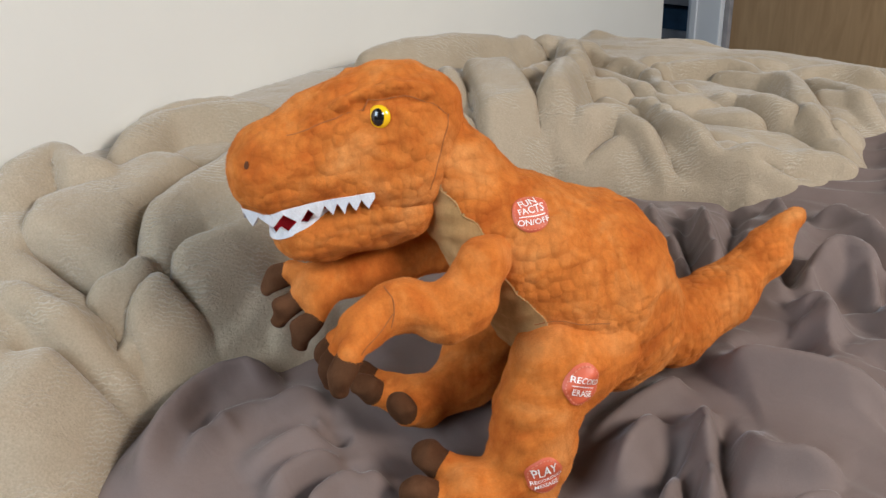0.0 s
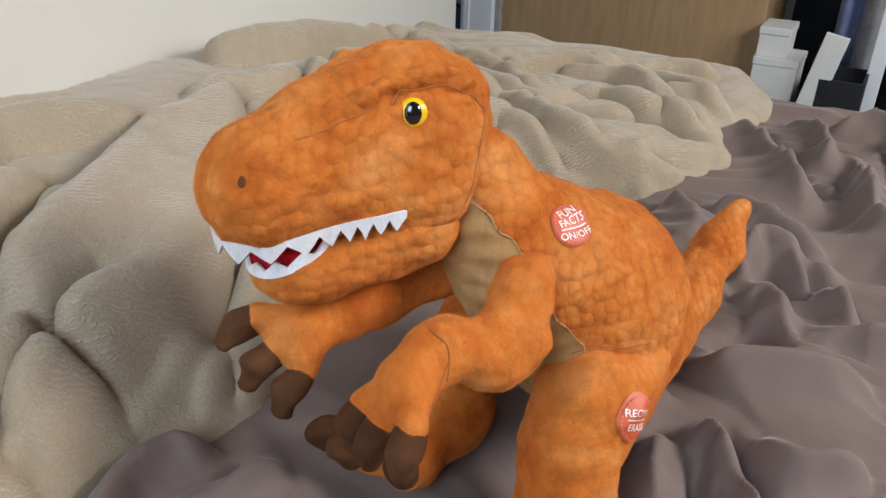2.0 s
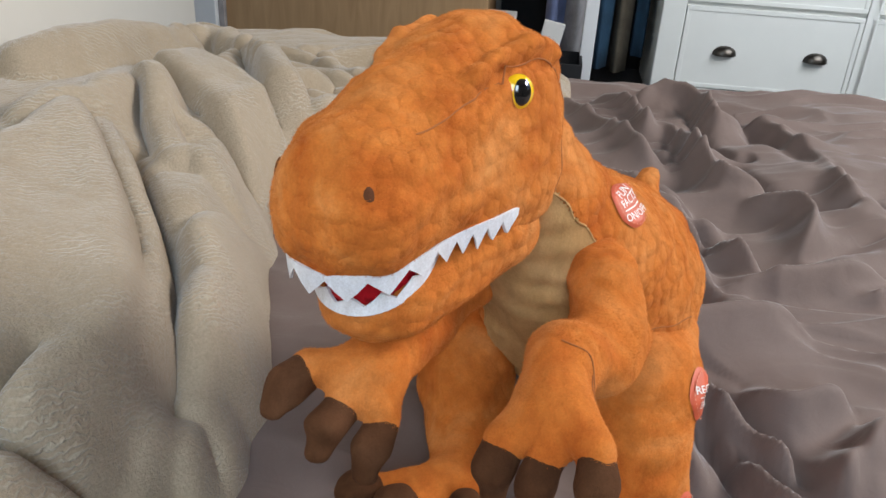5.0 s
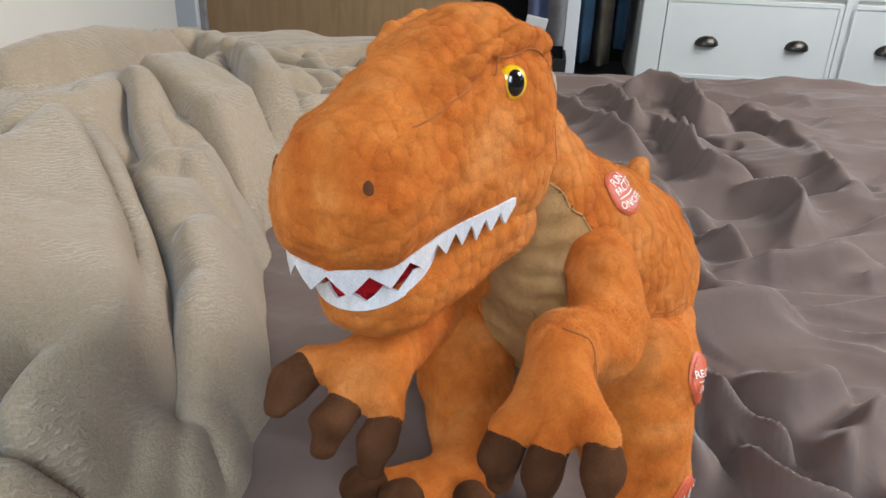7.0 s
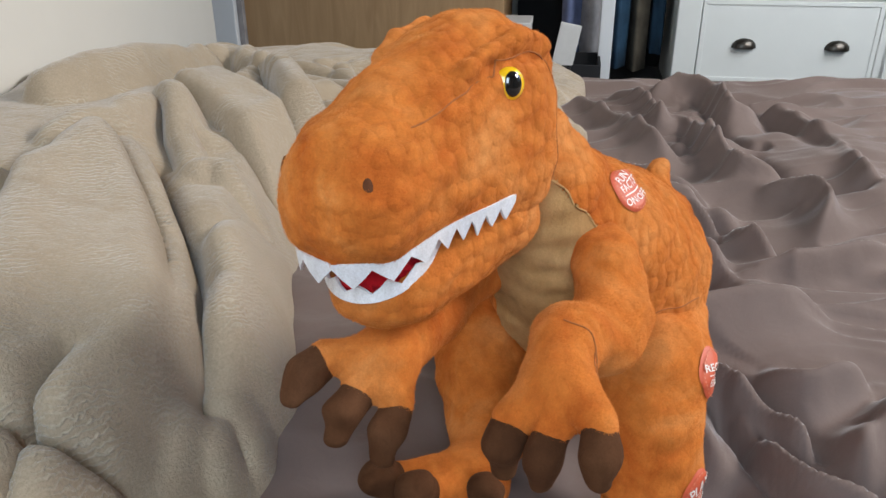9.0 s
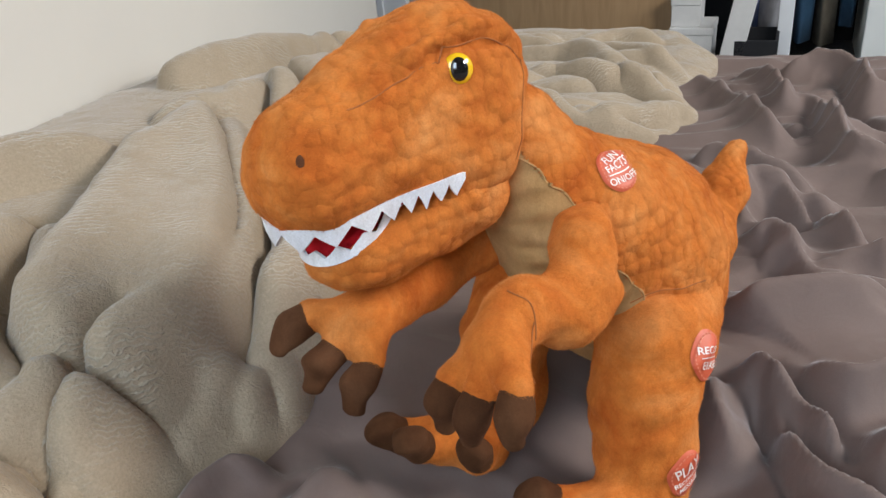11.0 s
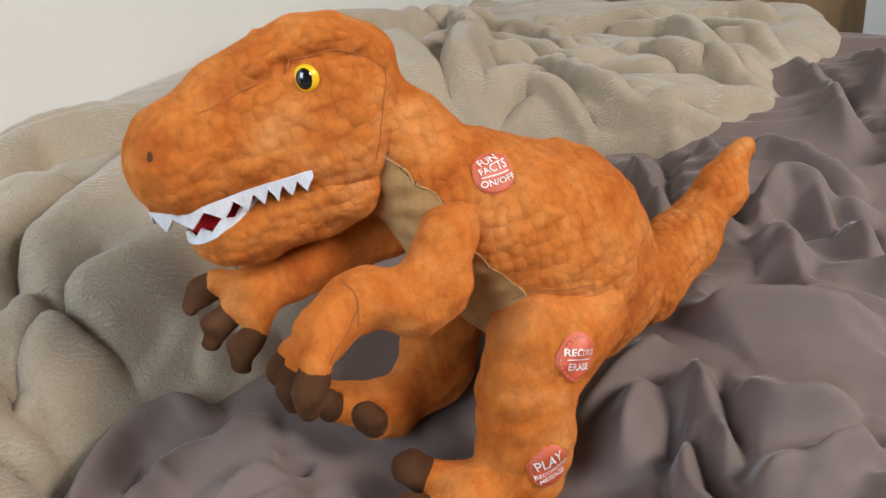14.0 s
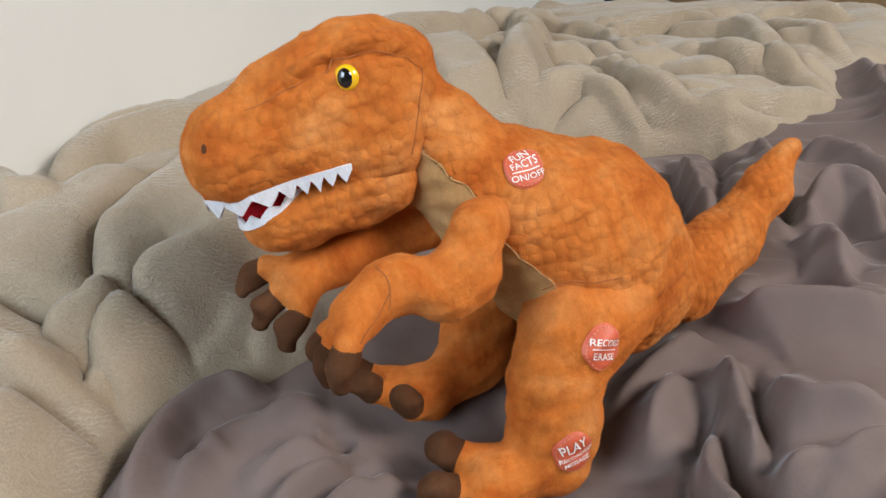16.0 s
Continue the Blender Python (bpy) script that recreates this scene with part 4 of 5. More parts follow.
arm([((0.026, 0.552, -0.287), 0.018), ((0.010, 0.530, -0.291), 0.0180), ((0.000, 0.512, -0.312), 0.019), ((-0.018, 0.505, -0.317), 0.018), ((-0.050, 0.502, -0.303), 0.0175)],
    (-0.076, 0.485, -0.308), [(-0.100, 0.494, -0.329), (-0.094, 0.472, -0.324), (-0.084, 0.449, -0.313)],
    [(-0.110, 0.489, -0.350), (-0.104, 0.466, -0.345), (-0.093, 0.441, -0.333)], "bent orange plush arm held forward")
arm([((0.020, 0.625, -0.290), 0.024), ((-0.020, 0.618, -0.315), 0.021), ((-0.070, 0.598, -0.322), 0.019), ((-0.098, 0.582, -0.316), 0.018)],
    (-0.118, 0.572, -0.320), [(-0.149, 0.589, -0.318), (-0.141, 0.570, -0.331), (-0.127, 0.556, -0.341)],
    [(-0.173, 0.589, -0.333), (-0.160, 0.563, -0.350), (-0.143, 0.546, -0.364)], "orange plush arm reaching out")


def leg(stops, foot, toes, label):
    foot = np.array(foot)
    mids = [np.array(a) for a, b in toes]
    ob = limb("leg", stops + [(foot, 0.021)], 0.016, ORANGE_PLAIN, label, extra=fingers(foot, mids, 0.016, 0.0125))
    for a, b in toes:
        claw(ob, np.array(a) + (np.array(b) - np.array(a)) * 0.15, b, 0.0125, "toe_claw")
    return ob


leg([((0.102, 0.556, -0.384), 0.042), ((0.072, 0.531, -0.388), 0.037), ((0.050, 0.515, -0.420), 0.032), ((0.046, 0.505, -0.450), 0.032), ((0.040, 0.495, -0.474), 0.024)],
    (-0.002, 0.485, -0.474), [((-0.028, 0.503, -0.465), (-0.047, 0.510, -0.456)), ((-0.032, 0.478, -0.472), (-0.058, 0.478, -0.468)), ((-0.020, 0.455, -0.476), (-0.040, 0.443, -0.474))], "stuffed orange plush leg with a flat foot")
leg([((0.085, 0.668, -0.390), 0.042), ((0.040, 0.660, -0.400), 0.036), ((0.012, 0.640, -0.425), 0.032), ((0.000, 0.615, -0.452), 0.028)],
    (-0.046, 0.578, -0.455), [((-0.095, 0.606, -0.450), (-0.114, 0.604, -0.436)), ((-0.088, 0.583, -0.448), (-0.102, 0.578, -0.432)), ((-0.060, 0.553, -0.448), (-0.066, 0.546, -0.430))], "orange plush leg folded on the duvet")


# eye buttons
def eye_button(n_sign):
    at = hp(0.0250, 0.0352 * n_sign, 0.0155)
    out = (N * n_sign + F * 0.50 + np.array([0, 0, 0.22]))
    out = Vector(out / np.linalg.norm(out))
    turn = out.to_track_quat("Z", "Y").to_matrix().to_4x4()
    bm = bmesh.new()
    bmesh.ops.create_uvsphere(bm, u_segments=32, v_segments=16, radius=1.0, matrix=Matrix.Translation(Vector(at - SHIFT)) @ turn @ Matrix.Diagonal((0.0086, 0.0086, 0.0048, 1)))
    rim = part("eye", bm, YELLOW, head, "glossy yellow plastic eye")
    bm = bmesh.new()
    bmesh.ops.create_uvsphere(bm, u_segments=32, v_segments=16, radius=1.0, matrix=Matrix.Translation(Vector(at - SHIFT) + out * 0.0020) @ turn @ Matrix.Diagonal((0.0058, 0.0068, 0.0036, 1)))
    part("pupil", bm, PUPIL, head, "glossy black pupil")


eye_button(1)
eye_button(-1)


# airbrushed nostrils
for n_sign in (1, -1):
    at = Vector(hp(0.1232, 0.0258 * n_sign, -0.0105) - SHIFT)
    out = Vector(F * 0.75 + N * 0.60 * n_sign + np.array([0, 0, 0.28])).normalized()
    bm = bmesh.new()
    bmesh.ops.create_uvsphere(bm, u_segments=20, v_segments=10, radius=1.0, matrix=Matrix.Translation(at) @ out.to_track_quat("Z", "Y").to_matrix().to_4x4() @ Matrix.Diagonal((0.0024, 0.0046, 0.0010, 1)))
    part("nostril", bm, NOSTRIL, head, "brown shaded nostril")


# felt teeth along the lips
def lip_point(angle, height, field, centre_f, grow):
    """Where the skin lies at that height, seen from the mouth's middle; angle 0 is the nose."""
    c = hp(centre_f, 0, 0)
    way = F * math.cos(angle) + N * math.sin(angle)
    lo, hi = 0.0, 0.12
    for _ in range(22):
        mid = (lo + hi) / 2
        q = c + way * mid
        q[2] = HC[2] + height(((q - HC) @ F))
        if field(q[None])[0] < 0:
            lo = mid
        else:
            hi = mid
    q = c + way * (lo + grow)
    q[2] = HC[2] + height(((q - HC) @ F))
    return q


def teeth(name, field, height, centre_f, grow, span, count, length, down, label, low):
    bm = bmesh.new()
    rng = random.Random(5)
    steps = count * 4
    rim, tip = [], []
    for i in range(steps + 1):
        a = -span + 2 * span * i / steps
        rim.append(Vector(lip_point(a, height, field, centre_f, grow) - SHIFT))
    centre = Vector(hp(centre_f, 0, -0.05) - SHIFT)
    for i in range(steps + 1):
        k = (i % 4) / 4
        saw = 1 - abs(2 * k - 1)
        inward = (centre - rim[i])
        inward.z = 0
        inward.normalize()
        L = length * (low + (1 - low) * saw) * rng.uniform(0.92, 1.08)
        tip.append(rim[i] + Vector((0, 0, -L if down else L)) + inward * L * 0.12)
    for off in (0.0, 0.0016):
        row = []
        for i in range(steps + 1):
            out = (rim[i] - centre)
            out.z = 0
            out.normalize()
            up = Vector((0, 0, 0.002 if down else -0.002))
            row.append((bm.verts.new(rim[i] + up + out * off), bm.verts.new(tip[i] + out * off)))
        for (a, b), (c, d) in zip(row[:-1], row[1:]):
            bm.faces.new((a, b, d, c))
        if off:
            for j in (0, 1):
                for (x0, x1) in zip(range(steps), range(1, steps + 1)):
                    bm.faces.new((last[x0][j], last[x1][j], row[x1][j], row[x0][j]))
        last = row
    bmesh.ops.recalc_face_normals(bm, faces=bm.faces)
    return part(name, bm, FELT, head, label, smooth=False)


skin = lambda p: head_full(p)[0]
teeth("upper_teeth", skin, mouth_line, 0.045, 0.0004, 1.75, 17, 0.0112, True, "white felt zigzag upper teeth", 0.16)
jaw_lip = lambda f: -0.042 - 0.47 * (f - 0.042)


teeth("lower_teeth", jaw_skin, jaw_lip, 0.050, -0.0012, 1.35, 12, 0.0075, False, "white felt zigzag lower teeth", 0.35)


# embroidered patches
def on_skin(field, q, n, lift):
    for _ in range(6):
        q = q - n * field(q[None])[0]
    return lumpy(q[None])[0] + n * (lift + 0.0004)


def patch_frame(field, centre, tip_up, lean):
    c = np.array(centre, float)
    e = 0.001
    g = np.array([field((c + e * np.eye(3)[i])[None])[0] - field((c - e * np.eye(3)[i])[None])[0] for i in range(3)])
    n = g / np.linalg.norm(g)
    up = np.array(tip_up, float)
    up -= n * (up @ n)
    up /= np.linalg.norm(up)
    right = np.cross(up, n)
    a = radians(lean)
    return c, n, right * math.cos(a) + up * math.sin(a), up * math.cos(a) - right * math.sin(a)


def patch(field, centre, lean, radius, lines, rules, parent, label):
    c, n, right, up = patch_frame(field, centre, (0, 0, 1), lean)
    put = lambda a, b, lift: Vector(on_skin(field, c + right * a + up * b, n, lift) - SHIFT)
    bm = bmesh.new()
    rings = [[bm.verts.new(put(0, 0, 0.0018))]]
    for k in range(1, 7):
        r = radius * k / 6
        rings.append([bm.verts.new(put(r * math.cos(t), r * math.sin(t), 0.0018 if k < 6 else 0.0004)) for t in np.linspace(0, 2 * math.pi, 40, endpoint=False)])
    for j in range(40):
        bm.faces.new((rings[0][0], rings[1][j], rings[1][(j + 1) % 40]))
        for k in range(1, 6):
            bm.faces.new((rings[k][j], rings[k + 1][j], rings[k + 1][(j + 1) % 40], rings[k][(j + 1) % 40]))
    bmesh.ops.recalc_face_normals(bm, faces=bm.faces)
    ob = part("patch", bm, PATCH, parent, label)
    bm = bmesh.new()
    for j in range(30):
        t0 = 2 * math.pi * j / 30
        quad = [put(radius * f * math.cos(t0 + d), radius * f * math.sin(t0 + d), 0.0024) for f, d in ((0.875, 0), (0.925, 0), (0.925, 0.12), (0.875, 0.12))]
        bm.faces.new([bm.verts.new(v) for v in quad])
    bmesh.ops.recalc_face_normals(bm, faces=bm.faces)
    part("stitching", bm, STITCH, ob, "")
    bm = bmesh.new()
    for y0, w in rules:
        rows = [(bm.verts.new(put(x, y0 - 0.0004, 0.0024)), bm.verts.new(put(x, y0 + 0.0004, 0.0024))) for x in np.linspace(-w, w, 9)]
        for (a, b), (d, e) in zip(rows[:-1], rows[1:]):
            bm.faces.new((a, d, e, b))
    bmesh.ops.recalc_face_normals(bm, faces=bm.faces)
    if rules:
        part("rule_line", bm, PRINT, ob, "")
    for text, y0, size in lines:
        curve = bpy.data.curves.new("lettering", "FONT")
        curve.body, curve.size, curve.align_x, curve.align_y, curve.offset = text, size, "CENTER", "CENTER", size * 0.012
        curve.resolution_u = 3
        temp = new("lettering_draft", curve)
        bpy.context.view_layer.update()
        me = bpy.data.meshes.new_from_object(temp.evaluated_get(bpy.context.evaluated_depsgraph_get()))
        bpy.data.objects.remove(temp)
        bpy.data.curves.remove(curve)
        bm = bmesh.new()
        bm.from_mesh(me)
        bmesh.ops.triangulate(bm, faces=bm.faces)
        for v in bm.verts:
            v.co = put(v.co.x, v.co.y + y0, 0.0025)
        bpy.data.meshes.remove(me)
        word = part("lettering", bm, PRINT, ob, "white printed lettering", smooth=False)
        word.data.name = "lettering"


NEAR_LEG, = [f for f in FIELDS[2:3]]
patch(torso_field, (0.054, 0.542, -0.250), 0, 0.0145, [("FUN", 0.0085, 0.0070), ("FACTS", 0.0027, 0.0070), ("ON/OFF", -0.0065, 0.0068)], [(-0.0016, 0.0105)], torso, "round red patch with white lettering")
patch(NEAR_LEG, (0.083, 0.496, -0.381), -24, 0.0160, [("RECORD", 0.0045, 0.0068), ("ERASE", -0.0060, 0.0068)], [(-0.0006, 0.0108)], toy, "round red patch with white lettering")
patch(NEAR_LEG, (0.052, 0.470, -0.450), 8, 0.0160, [("PLAY", 0.0068, 0.0092), ("RECORDED", -0.0012, 0.0055), ("MESSAGE", -0.0074, 0.0055)], [], toy, "round red patch with white lettering")


# sewn seams: thread sunk between the pieces
def smooth_line(points, n=8):
    pts = [np.array(p, float) for p in points]
    pts = [2 * pts[0] - pts[1]] + pts + [2 * pts[-1] - pts[-2]]
    out = []
    for a, b, c, d in zip(pts[:-3], pts[1:-2], pts[2:-1], pts[3:]):
        for i in range(n):
            t = i / n
            out.append(0.5 * (2 * b + (c - a) * t + (2 * a - 5 * b + 4 * c - d) * t * t + (3 * b - a - 3 * c + d) * t ** 3))
    return out + [pts[-2]]


def seam(field, points, parent, radius=0.0005, mat=None, fixed=False):
    line = []
    for q in smooth_line(points):
        for _ in range(5):
            if fixed:
                n = np.zeros(3)
                break
            e = 0.0008
            g = np.array([field((q + e * np.eye(3)[i])[None])[0] - field((q - e * np.eye(3)[i])[None])[0] for i in range(3)])
            n = g / (np.linalg.norm(g) + 1e-9)
            q = q - n * field(q[None])[0] * 0.9
        line.append(Vector(lumpy(q[None])[0] - SHIFT + n * 0.0001))
    bm, rings = bmesh.new(), []
    for i, q in enumerate(line):
        way = (line[min(i + 1, len(line) - 1)] - line[max(i - 1, 0)]).normalized()
        side = way.orthogonal().normalized()
        other = way.cross(side)
        rings.append([bm.verts.new(q + (side * math.cos(a) + other * math.sin(a)) * radius) for a in np.linspace(0, 2 * math.pi, 6)[:-1]])
    for r0, r1 in zip(rings[:-1], rings[1:]):
        for j in range(5):
            bm.faces.new((r0[j], r0[(j + 1) % 5], r1[(j + 1) % 5], r1[j]))
    bmesh.ops.recalc_face_normals(bm, faces=bm.faces)
    part("seam", bm, mat or THREAD, parent)


NEAR_ARM = FIELDS[0]


def belly_edge(z, s):
    """Point of the belly panel's border at height z on one side of the torso."""
    levels = (-0.45, -0.42, -0.352, -0.305, -0.27, -0.215)
    c = np.array([np.interp(z, levels, (0.125, 0.122, 0.095, 0.050, 0.030, -0.012)), np.interp(z, levels, (0.622, 0.620, 0.607, 0.592, 0.592, 0.596)), z])
    c = c + SIDE * s * np.interp(z, (-0.46, -0.40, -0.346, -0.267, -0.232, -0.222), (0.044, 0.049, 0.056, 0.037, 0.029, 0.0))
    lo, hi = 0.0, 0.13
    for _ in range(20):
        m = (lo + hi) / 2
        lo, hi = (m, hi) if torso_field((c - NECK_TO_TAIL * m)[None])[0] < 0 else (lo, m)
    return c - NECK_TO_TAIL * lo


for s in (1, -1):
    seam(torso_field, [belly_edge(z, s) for z in np.linspace(-0.228, -0.40, 14)], torso, 0.0008, TAN, True)
for s in (1, -1):
    seam(head_upper, [hp(f, n * s, z) for f, n, z in ((0.090, 0.0240, 0.0085), (0.066, 0.0280, 0.0150), (0.045, 0.0315, 0.0200), (0.030, 0.0325, 0.0255), (0.011, 0.0335, 0.0275), (-0.011, 0.0350, 0.0205), (-0.026, 0.0315, 0.0110))], head, 0.0005)
for s in (1, -1):
    seam(skin, [hp(*q) for q in ((-0.027, 0.031 * s, 0.010), (-0.022, 0.037 * s, -0.004), (-0.013, 0.043 * s, -0.024), (-0.005, 0.045 * s, -0.042))], head)
seam(torso_field, [(0.050, 0.528, -0.350), (0.067, 0.525, -0.344), (0.091, 0.523, -0.343), (0.112, 0.525, -0.348)], torso)
seam(NEAR_ARM, [(-0.060, 0.497, -0.285), (-0.053, 0.481, -0.295), (-0.056, 0.477, -0.308)], toy, 0.0005)
seam(NEAR_ARM, [(-0.054, 0.480, -0.299), (-0.067, 0.464, -0.308), (-0.080, 0.447, -0.312)], toy, 0.0005)


# ---- furniture beyond the bed (placed in room coordinates: x along U, y along -V) ----
def room_thing(name, u, v, z, label, category, group="", kind="", yaw=0.0):
    return thing(name, uv(u, v, z), label, category, group, kind, ROOM @ Matrix.Rotation(radians(yaw), 4, "Z"))


wardrobe = room_thing("wardrobe", 3.36, -1.86, 0, "tall wardrobe with a plain light oak veneer side", "wardrobe")
block("side_panel", 0, 0.03, -1.15, 0.0, 0, 2.0, WOOD, wardrobe, "light oak veneer panel", 0.002)
block("carcass", 0.033, 0.60, -1.14, -0.01, 0, 1.99, WOOD, wardrobe, "", 0.002)

post = room_thing("door_frame", 3.30, -2.05, 0, "white painted door frame", "door frame", kind="structure")
block("jamb", 0, 0.12, -0.165, 0.0, 0, 2.05, FRAME_PAINT, post, "", 0.004)
block("stop_strip", -0.012, 0.0, -0.05, -0.02, 0, 2.05, FRAME_PAINT, post, "", 0.002)
# strip whose grey colour stands in for shade on the frame's side
block("shaded_side", 0.03, 0.10, -0.19, -0.167, 0, 2.05, GREY_CLOTH, post, "shaded side of the frame, painted grey", 0.002)

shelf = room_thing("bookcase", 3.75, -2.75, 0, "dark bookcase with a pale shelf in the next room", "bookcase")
# near-black back stands in for the shade behind the boards
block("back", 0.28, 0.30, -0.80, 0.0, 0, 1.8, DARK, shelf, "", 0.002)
for z in (0.02, 0.20, 0.55, 0.90, 1.25):
    block("shelf_board", 0, 0.28, -0.80, 0.0, z, z + 0.045, GREY_CLOTH, shelf, "grey shelf board", 0.002)
for z in (0.065, 0.245):
    block("box_file", 0.02, 0.24, -0.78, -0.10, z, z + 0.11, TEAL_CLOTH, shelf, "dark box on the shelf", 0.006)


def cup_pull(bm, width, height, depth):
    """Half-dome pull, open below."""
    rows = []
    for i in range(9):
        a = math.pi * i / 8
        row = []
        for j in range(7):
            b = math.pi / 2 * j / 6
            row.append(bm.verts.new((-depth * math.sin(b) * math.sin(a) ** 0.5 - 0.001, width / 2 * math.cos(a) * (1 - 0.15 * math.sin(b)), height * math.cos(b) * math.sin(a) ** 0.8)))
        rows.append(row)
    for r0, r1 in zip(rows[:-1], rows[1:]):
        for j in range(6):
            bm.faces.new((r0[j], r0[j + 1], r1[j + 1], r1[j]))
    bmesh.ops.remove_doubles(bm, verts=bm.verts, dist=1e-5)
    bmesh.ops.recalc_face_normals(bm, faces=bm.faces)
    return bm


dresser = room_thing("dresser", 3.40, 0.007, 0, "white lacquered chest of drawers with dark metal cup pulls", "dresser")
block("carcass", 0.022, 0.50, -1.62, 0.0, 0.06, 0.96, DRESSER, dresser, "", 0.004)
block("top_board", -0.02, 0.51, -1.64, 0.02, 0.963, 0.99, DRESSER, dresser, "", 0.006)
for y0 in (-0.095, -1.62):
    block("corner_post", 0.0, 0.020, y0, y0 + 0.095, 0.0, 0.96, DRESSER, dresser, "", 0.004)
block("middle_post", 0.0, 0.020, -0.845, -0.800, 0.125, 0.96, DRESSER, dresser, "", 0.003)
block("plinth_rail", 0.0, 0.020, -1.525, -0.096, 0.05, 0.124, DRESSER, dresser, "", 0.003)


def drawer(y0, y1, z0, z1, pulls):
    front = block("drawer", 0.004, 0.020, y0, y1, z0, z1, DRESSER, dresser, "white drawer front", 0.003)
    for y, z, a, b in ((y0, z0, y1, z0 + 0.018), (y0, z1 - 0.018, y1, z1), (y0, z0 + 0.0181, y0 + 0.018, z1 - 0.0181), (y1 - 0.018, z0 + 0.0181, y1, z1 - 0.0181)):
        block("moulding", 0.000, 0.0038, y, a, z, b, DRESSER, front, "", 0.0015)
    for y in pulls:
        bm = cup_pull(bmesh.new(), 0.098, 0.040, 0.028)
        bmesh.ops.translate(bm, verts=bm.verts, vec=(0.003, y, (z0 + z1) / 2 - 0.025))
        part("handle", bm, NICKEL, front, "dark nickel cup pull")


for c0 in (0.0, -0.735):
    drawer(-0.797 + c0 * 0.985, -0.099 + c0 * 0.985, 0.130, 0.462, (-0.280 + c0 * 0.985, -0.645 + c0 * 0.985))
    drawer(-0.797 + c0 * 0.985, -0.099 + c0 * 0.985, 0.480, 0.735, (-0.280 + c0 * 0.985, -0.645 + c0 * 0.985))
    drawer(-0.440 + c0 * 0.985, -0.099 + c0 * 0.985, 0.752, 0.945, (-0.270 + c0 * 0.985,))
    drawer(-0.797 + c0 * 0.985, -0.456 + c0 * 0.985, 0.752, 0.945, (-0.627 + c0 * 0.985,))

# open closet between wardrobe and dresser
closet = room_thing("closet", 4.0, -0.69, 0, "open closet recess with its shade painted near-black", "closet", kind="structure")
# the recess's shade is put into this panel's near-black colour
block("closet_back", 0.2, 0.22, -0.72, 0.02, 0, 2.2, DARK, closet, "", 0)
block("closet_jamb", -0.62, -0.56, -0.440, -0.385, 0, 2.2, FRAME_PAINT, closet, "white closet jamb", 0.003)


def carton(u, v, w, d, h, z, label, yaw=0.0, name="carton"):
    ob = room_thing(name, u, v, z, label, "box", yaw=yaw)
    block("box_body", 0, d, -w, 0, 0, h - 0.03, CARD, ob, "", 0.003)
    block("lid", -0.003, d + 0.003, -w - 0.003, 0.003, h - 0.029, h, CARD, ob, "white lid", 0.003)
    return ob


carton(3.25, -0.705, 0.165, 0.22, 0.262, 0.0, "white cardboard box on the floor by the wardrobe")
carton(3.27, -0.705, 0.112, 0.18, 0.112, 0.2625, "small white box on top of another", name="small_carton")
leaning = room_thing("leaning_board", 3.20, -0.535, 0.0, "white board leaning in front of the closet", "board")
bm = box(bmesh.new(), 0, 0.02, -0.085, 0, 0, 0.40, 0.003)
bmesh.ops.rotate(bm, verts=bm.verts, cent=(0, 0, 0), matrix=Matrix.Rotation(radians(10), 3, "X"))
part("board", bm, CARD, leaning, "", smooth=False)
crate = room_thing("crate", 3.20, -0.455, 0.0, "black open storage crate on the floor", "crate")
for x0, x1, y0, y1, z0, z1 in ((0, 0.25, -0.16, 0, 0, 0.012), (0, 0.012, -0.16, 0, 0.0125, 0.225), (0.238, 0.25, -0.16, 0, 0.0125, 0.225), (0.0125, 0.2375, -0.012, 0, 0.0125, 0.225), (0.0125, 0.2375, -0.16, -0.148, 0.0125, 0.225)):
    block("crate_side", x0, x1, y0, y1, z0, z1, DARK, crate, "", 0.002)


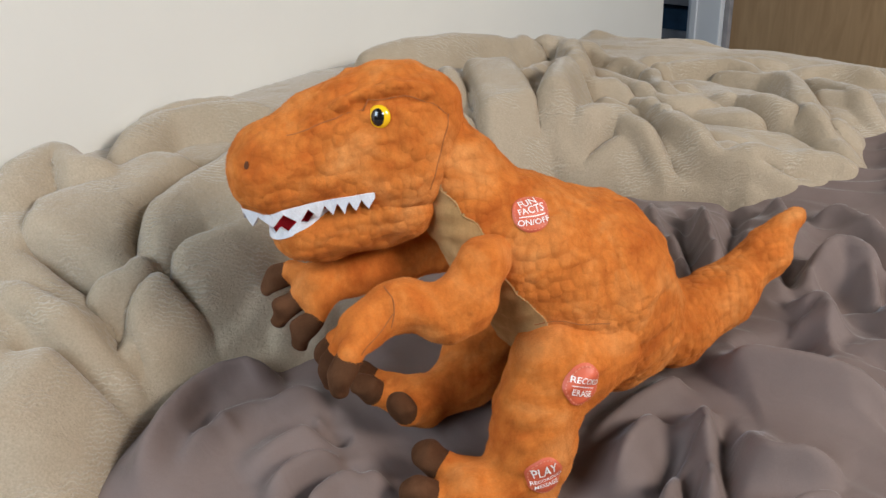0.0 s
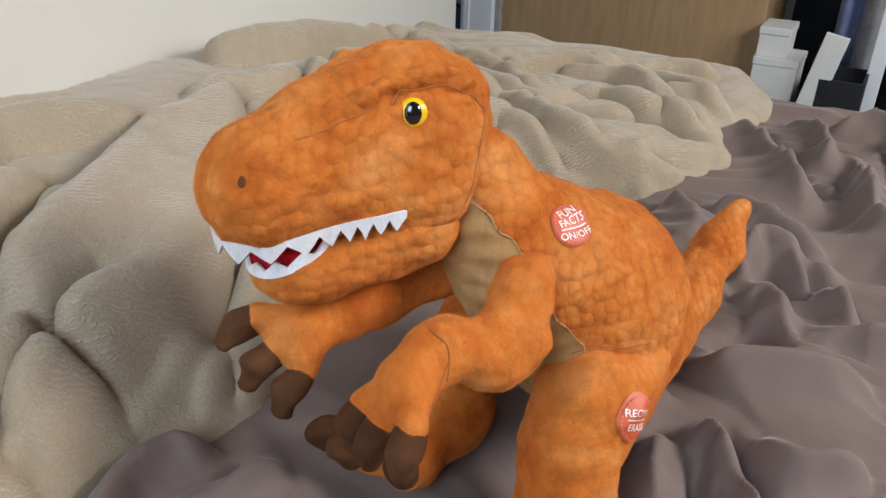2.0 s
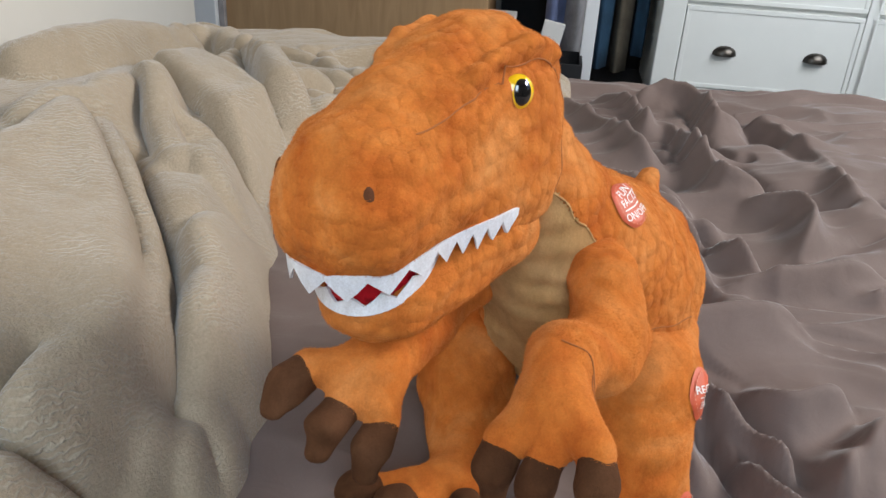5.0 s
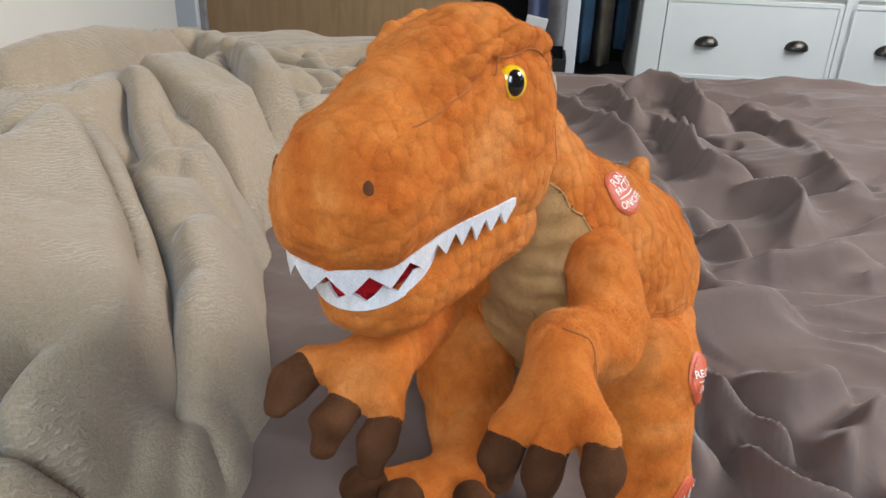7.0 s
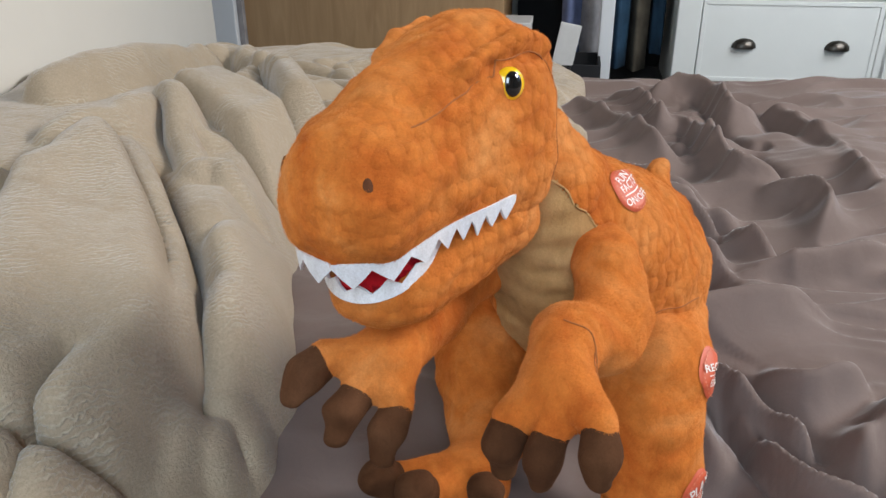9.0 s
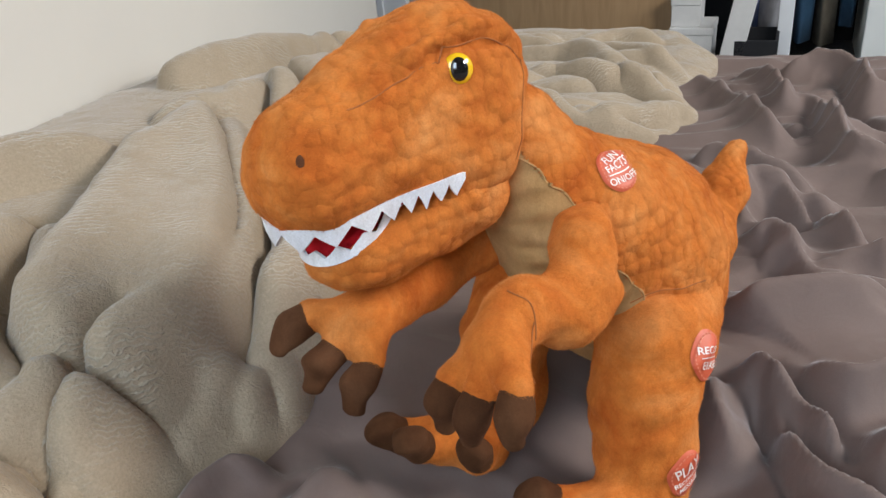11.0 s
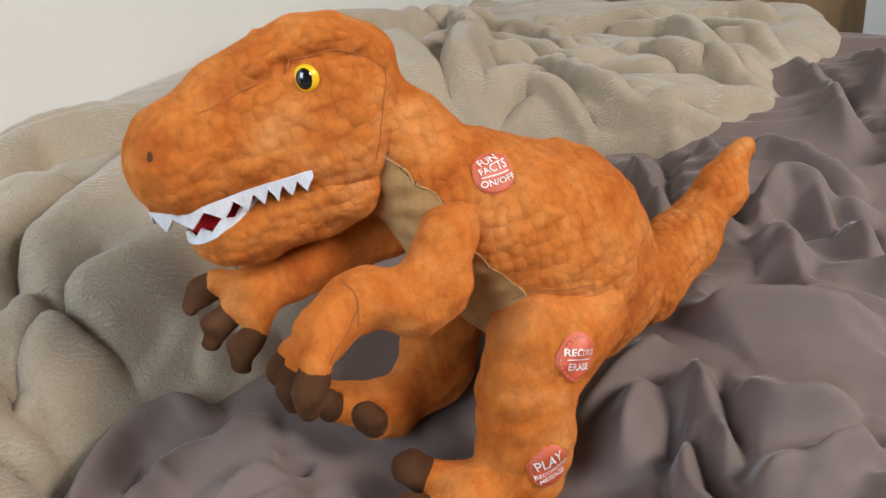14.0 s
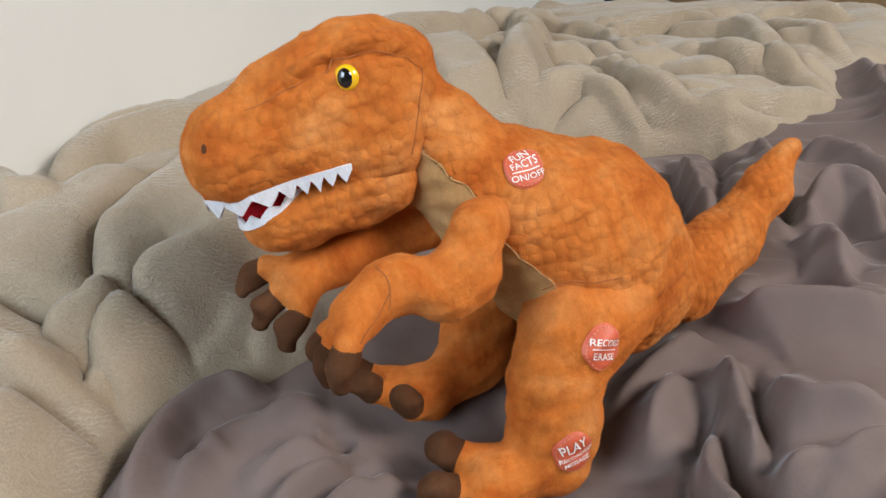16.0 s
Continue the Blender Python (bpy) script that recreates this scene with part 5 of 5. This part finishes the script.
def garment(v0, v1, u, low, high, mat, seed, label):
    """A hanging garment: a long folded cloth, narrower at the shoulder."""
    rng = random.Random(seed)
    ob = room_thing("garment", u, (v0 + v1) / 2, low, label, "clothing", "hanging clothes")
    bm, rows = bmesh.new(), []
    half = (v1 - v0) / 2
    ph = [rng.uniform(0, 6) for _ in range(3)]
    for i in range(15):
        z = (high - low) * i / 14
        s = 1 - 0.5 * max(0, i - 11) / 3
        rows.append([bm.verts.new((0.02 * math.sin(a * 3 + ph[0] + z * 2) - 0.09 * math.sin(a) * s, half * math.cos(a) * s * (1 + 0.08 * math.sin(5 * a + ph[1] + 3 * z)), z)) for a in np.linspace(0, 2 * math.pi, 25)[:-1]])
    for r0, r1 in zip(rows[:-1], rows[1:]):
        for j in range(24):
            bm.faces.new((r0[j], r0[(j + 1) % 24], r1[(j + 1) % 24], r1[j]))
    bm.faces.new(rows[0][::-1])
    bm.faces.new(rows[-1])
    bmesh.ops.recalc_face_normals(bm, faces=bm.faces)
    part("cloth_body", bm, mat, ob)
    bm = bmesh.new()
    bmesh.ops.create_cone(bm, segments=10, radius1=0.004, radius2=0.004, depth=0.14, matrix=Matrix.Translation((0, 0, high - low + 0.06)))
    part("hanger_hook", bm, NICKEL, ob)


garment(-0.47, -0.385, 3.62, 0.16, 1.5, BLUE_CLOTH, 1, "pale blue cloth hanging in the closet")
garment(-0.385, -0.29, 3.60, 0.14, 1.5, GREY_CLOTH, 2, "grey cloth hanging in the closet")
garment(-0.245, -0.175, 3.62, 0.14, 1.5, TEAL_CLOTH, 3, "dark teal garment hanging in the closet")
garment(-0.165, -0.085, 3.66, 0.12, 1.5, OLIVE_CLOTH, 4, "olive garment hanging in the closet")
garment(-0.08, -0.02, 3.64, 0.20, 1.5, TEAL_CLOTH, 5, "dark blue garment beside the dresser")
rod = room_thing("closet_rod", 3.64, -0.69, 1.62, "plain metal rod across the closet", "rod")
bm = bmesh.new()
bmesh.ops.create_cone(bm, cap_ends=True, segments=16, radius1=0.012, radius2=0.012, depth=0.70, matrix=Matrix.Translation((0, -0.345, 0)) @ Matrix.Rotation(radians(90), 4, "X"))
part("tube", bm, NICKEL, rod)
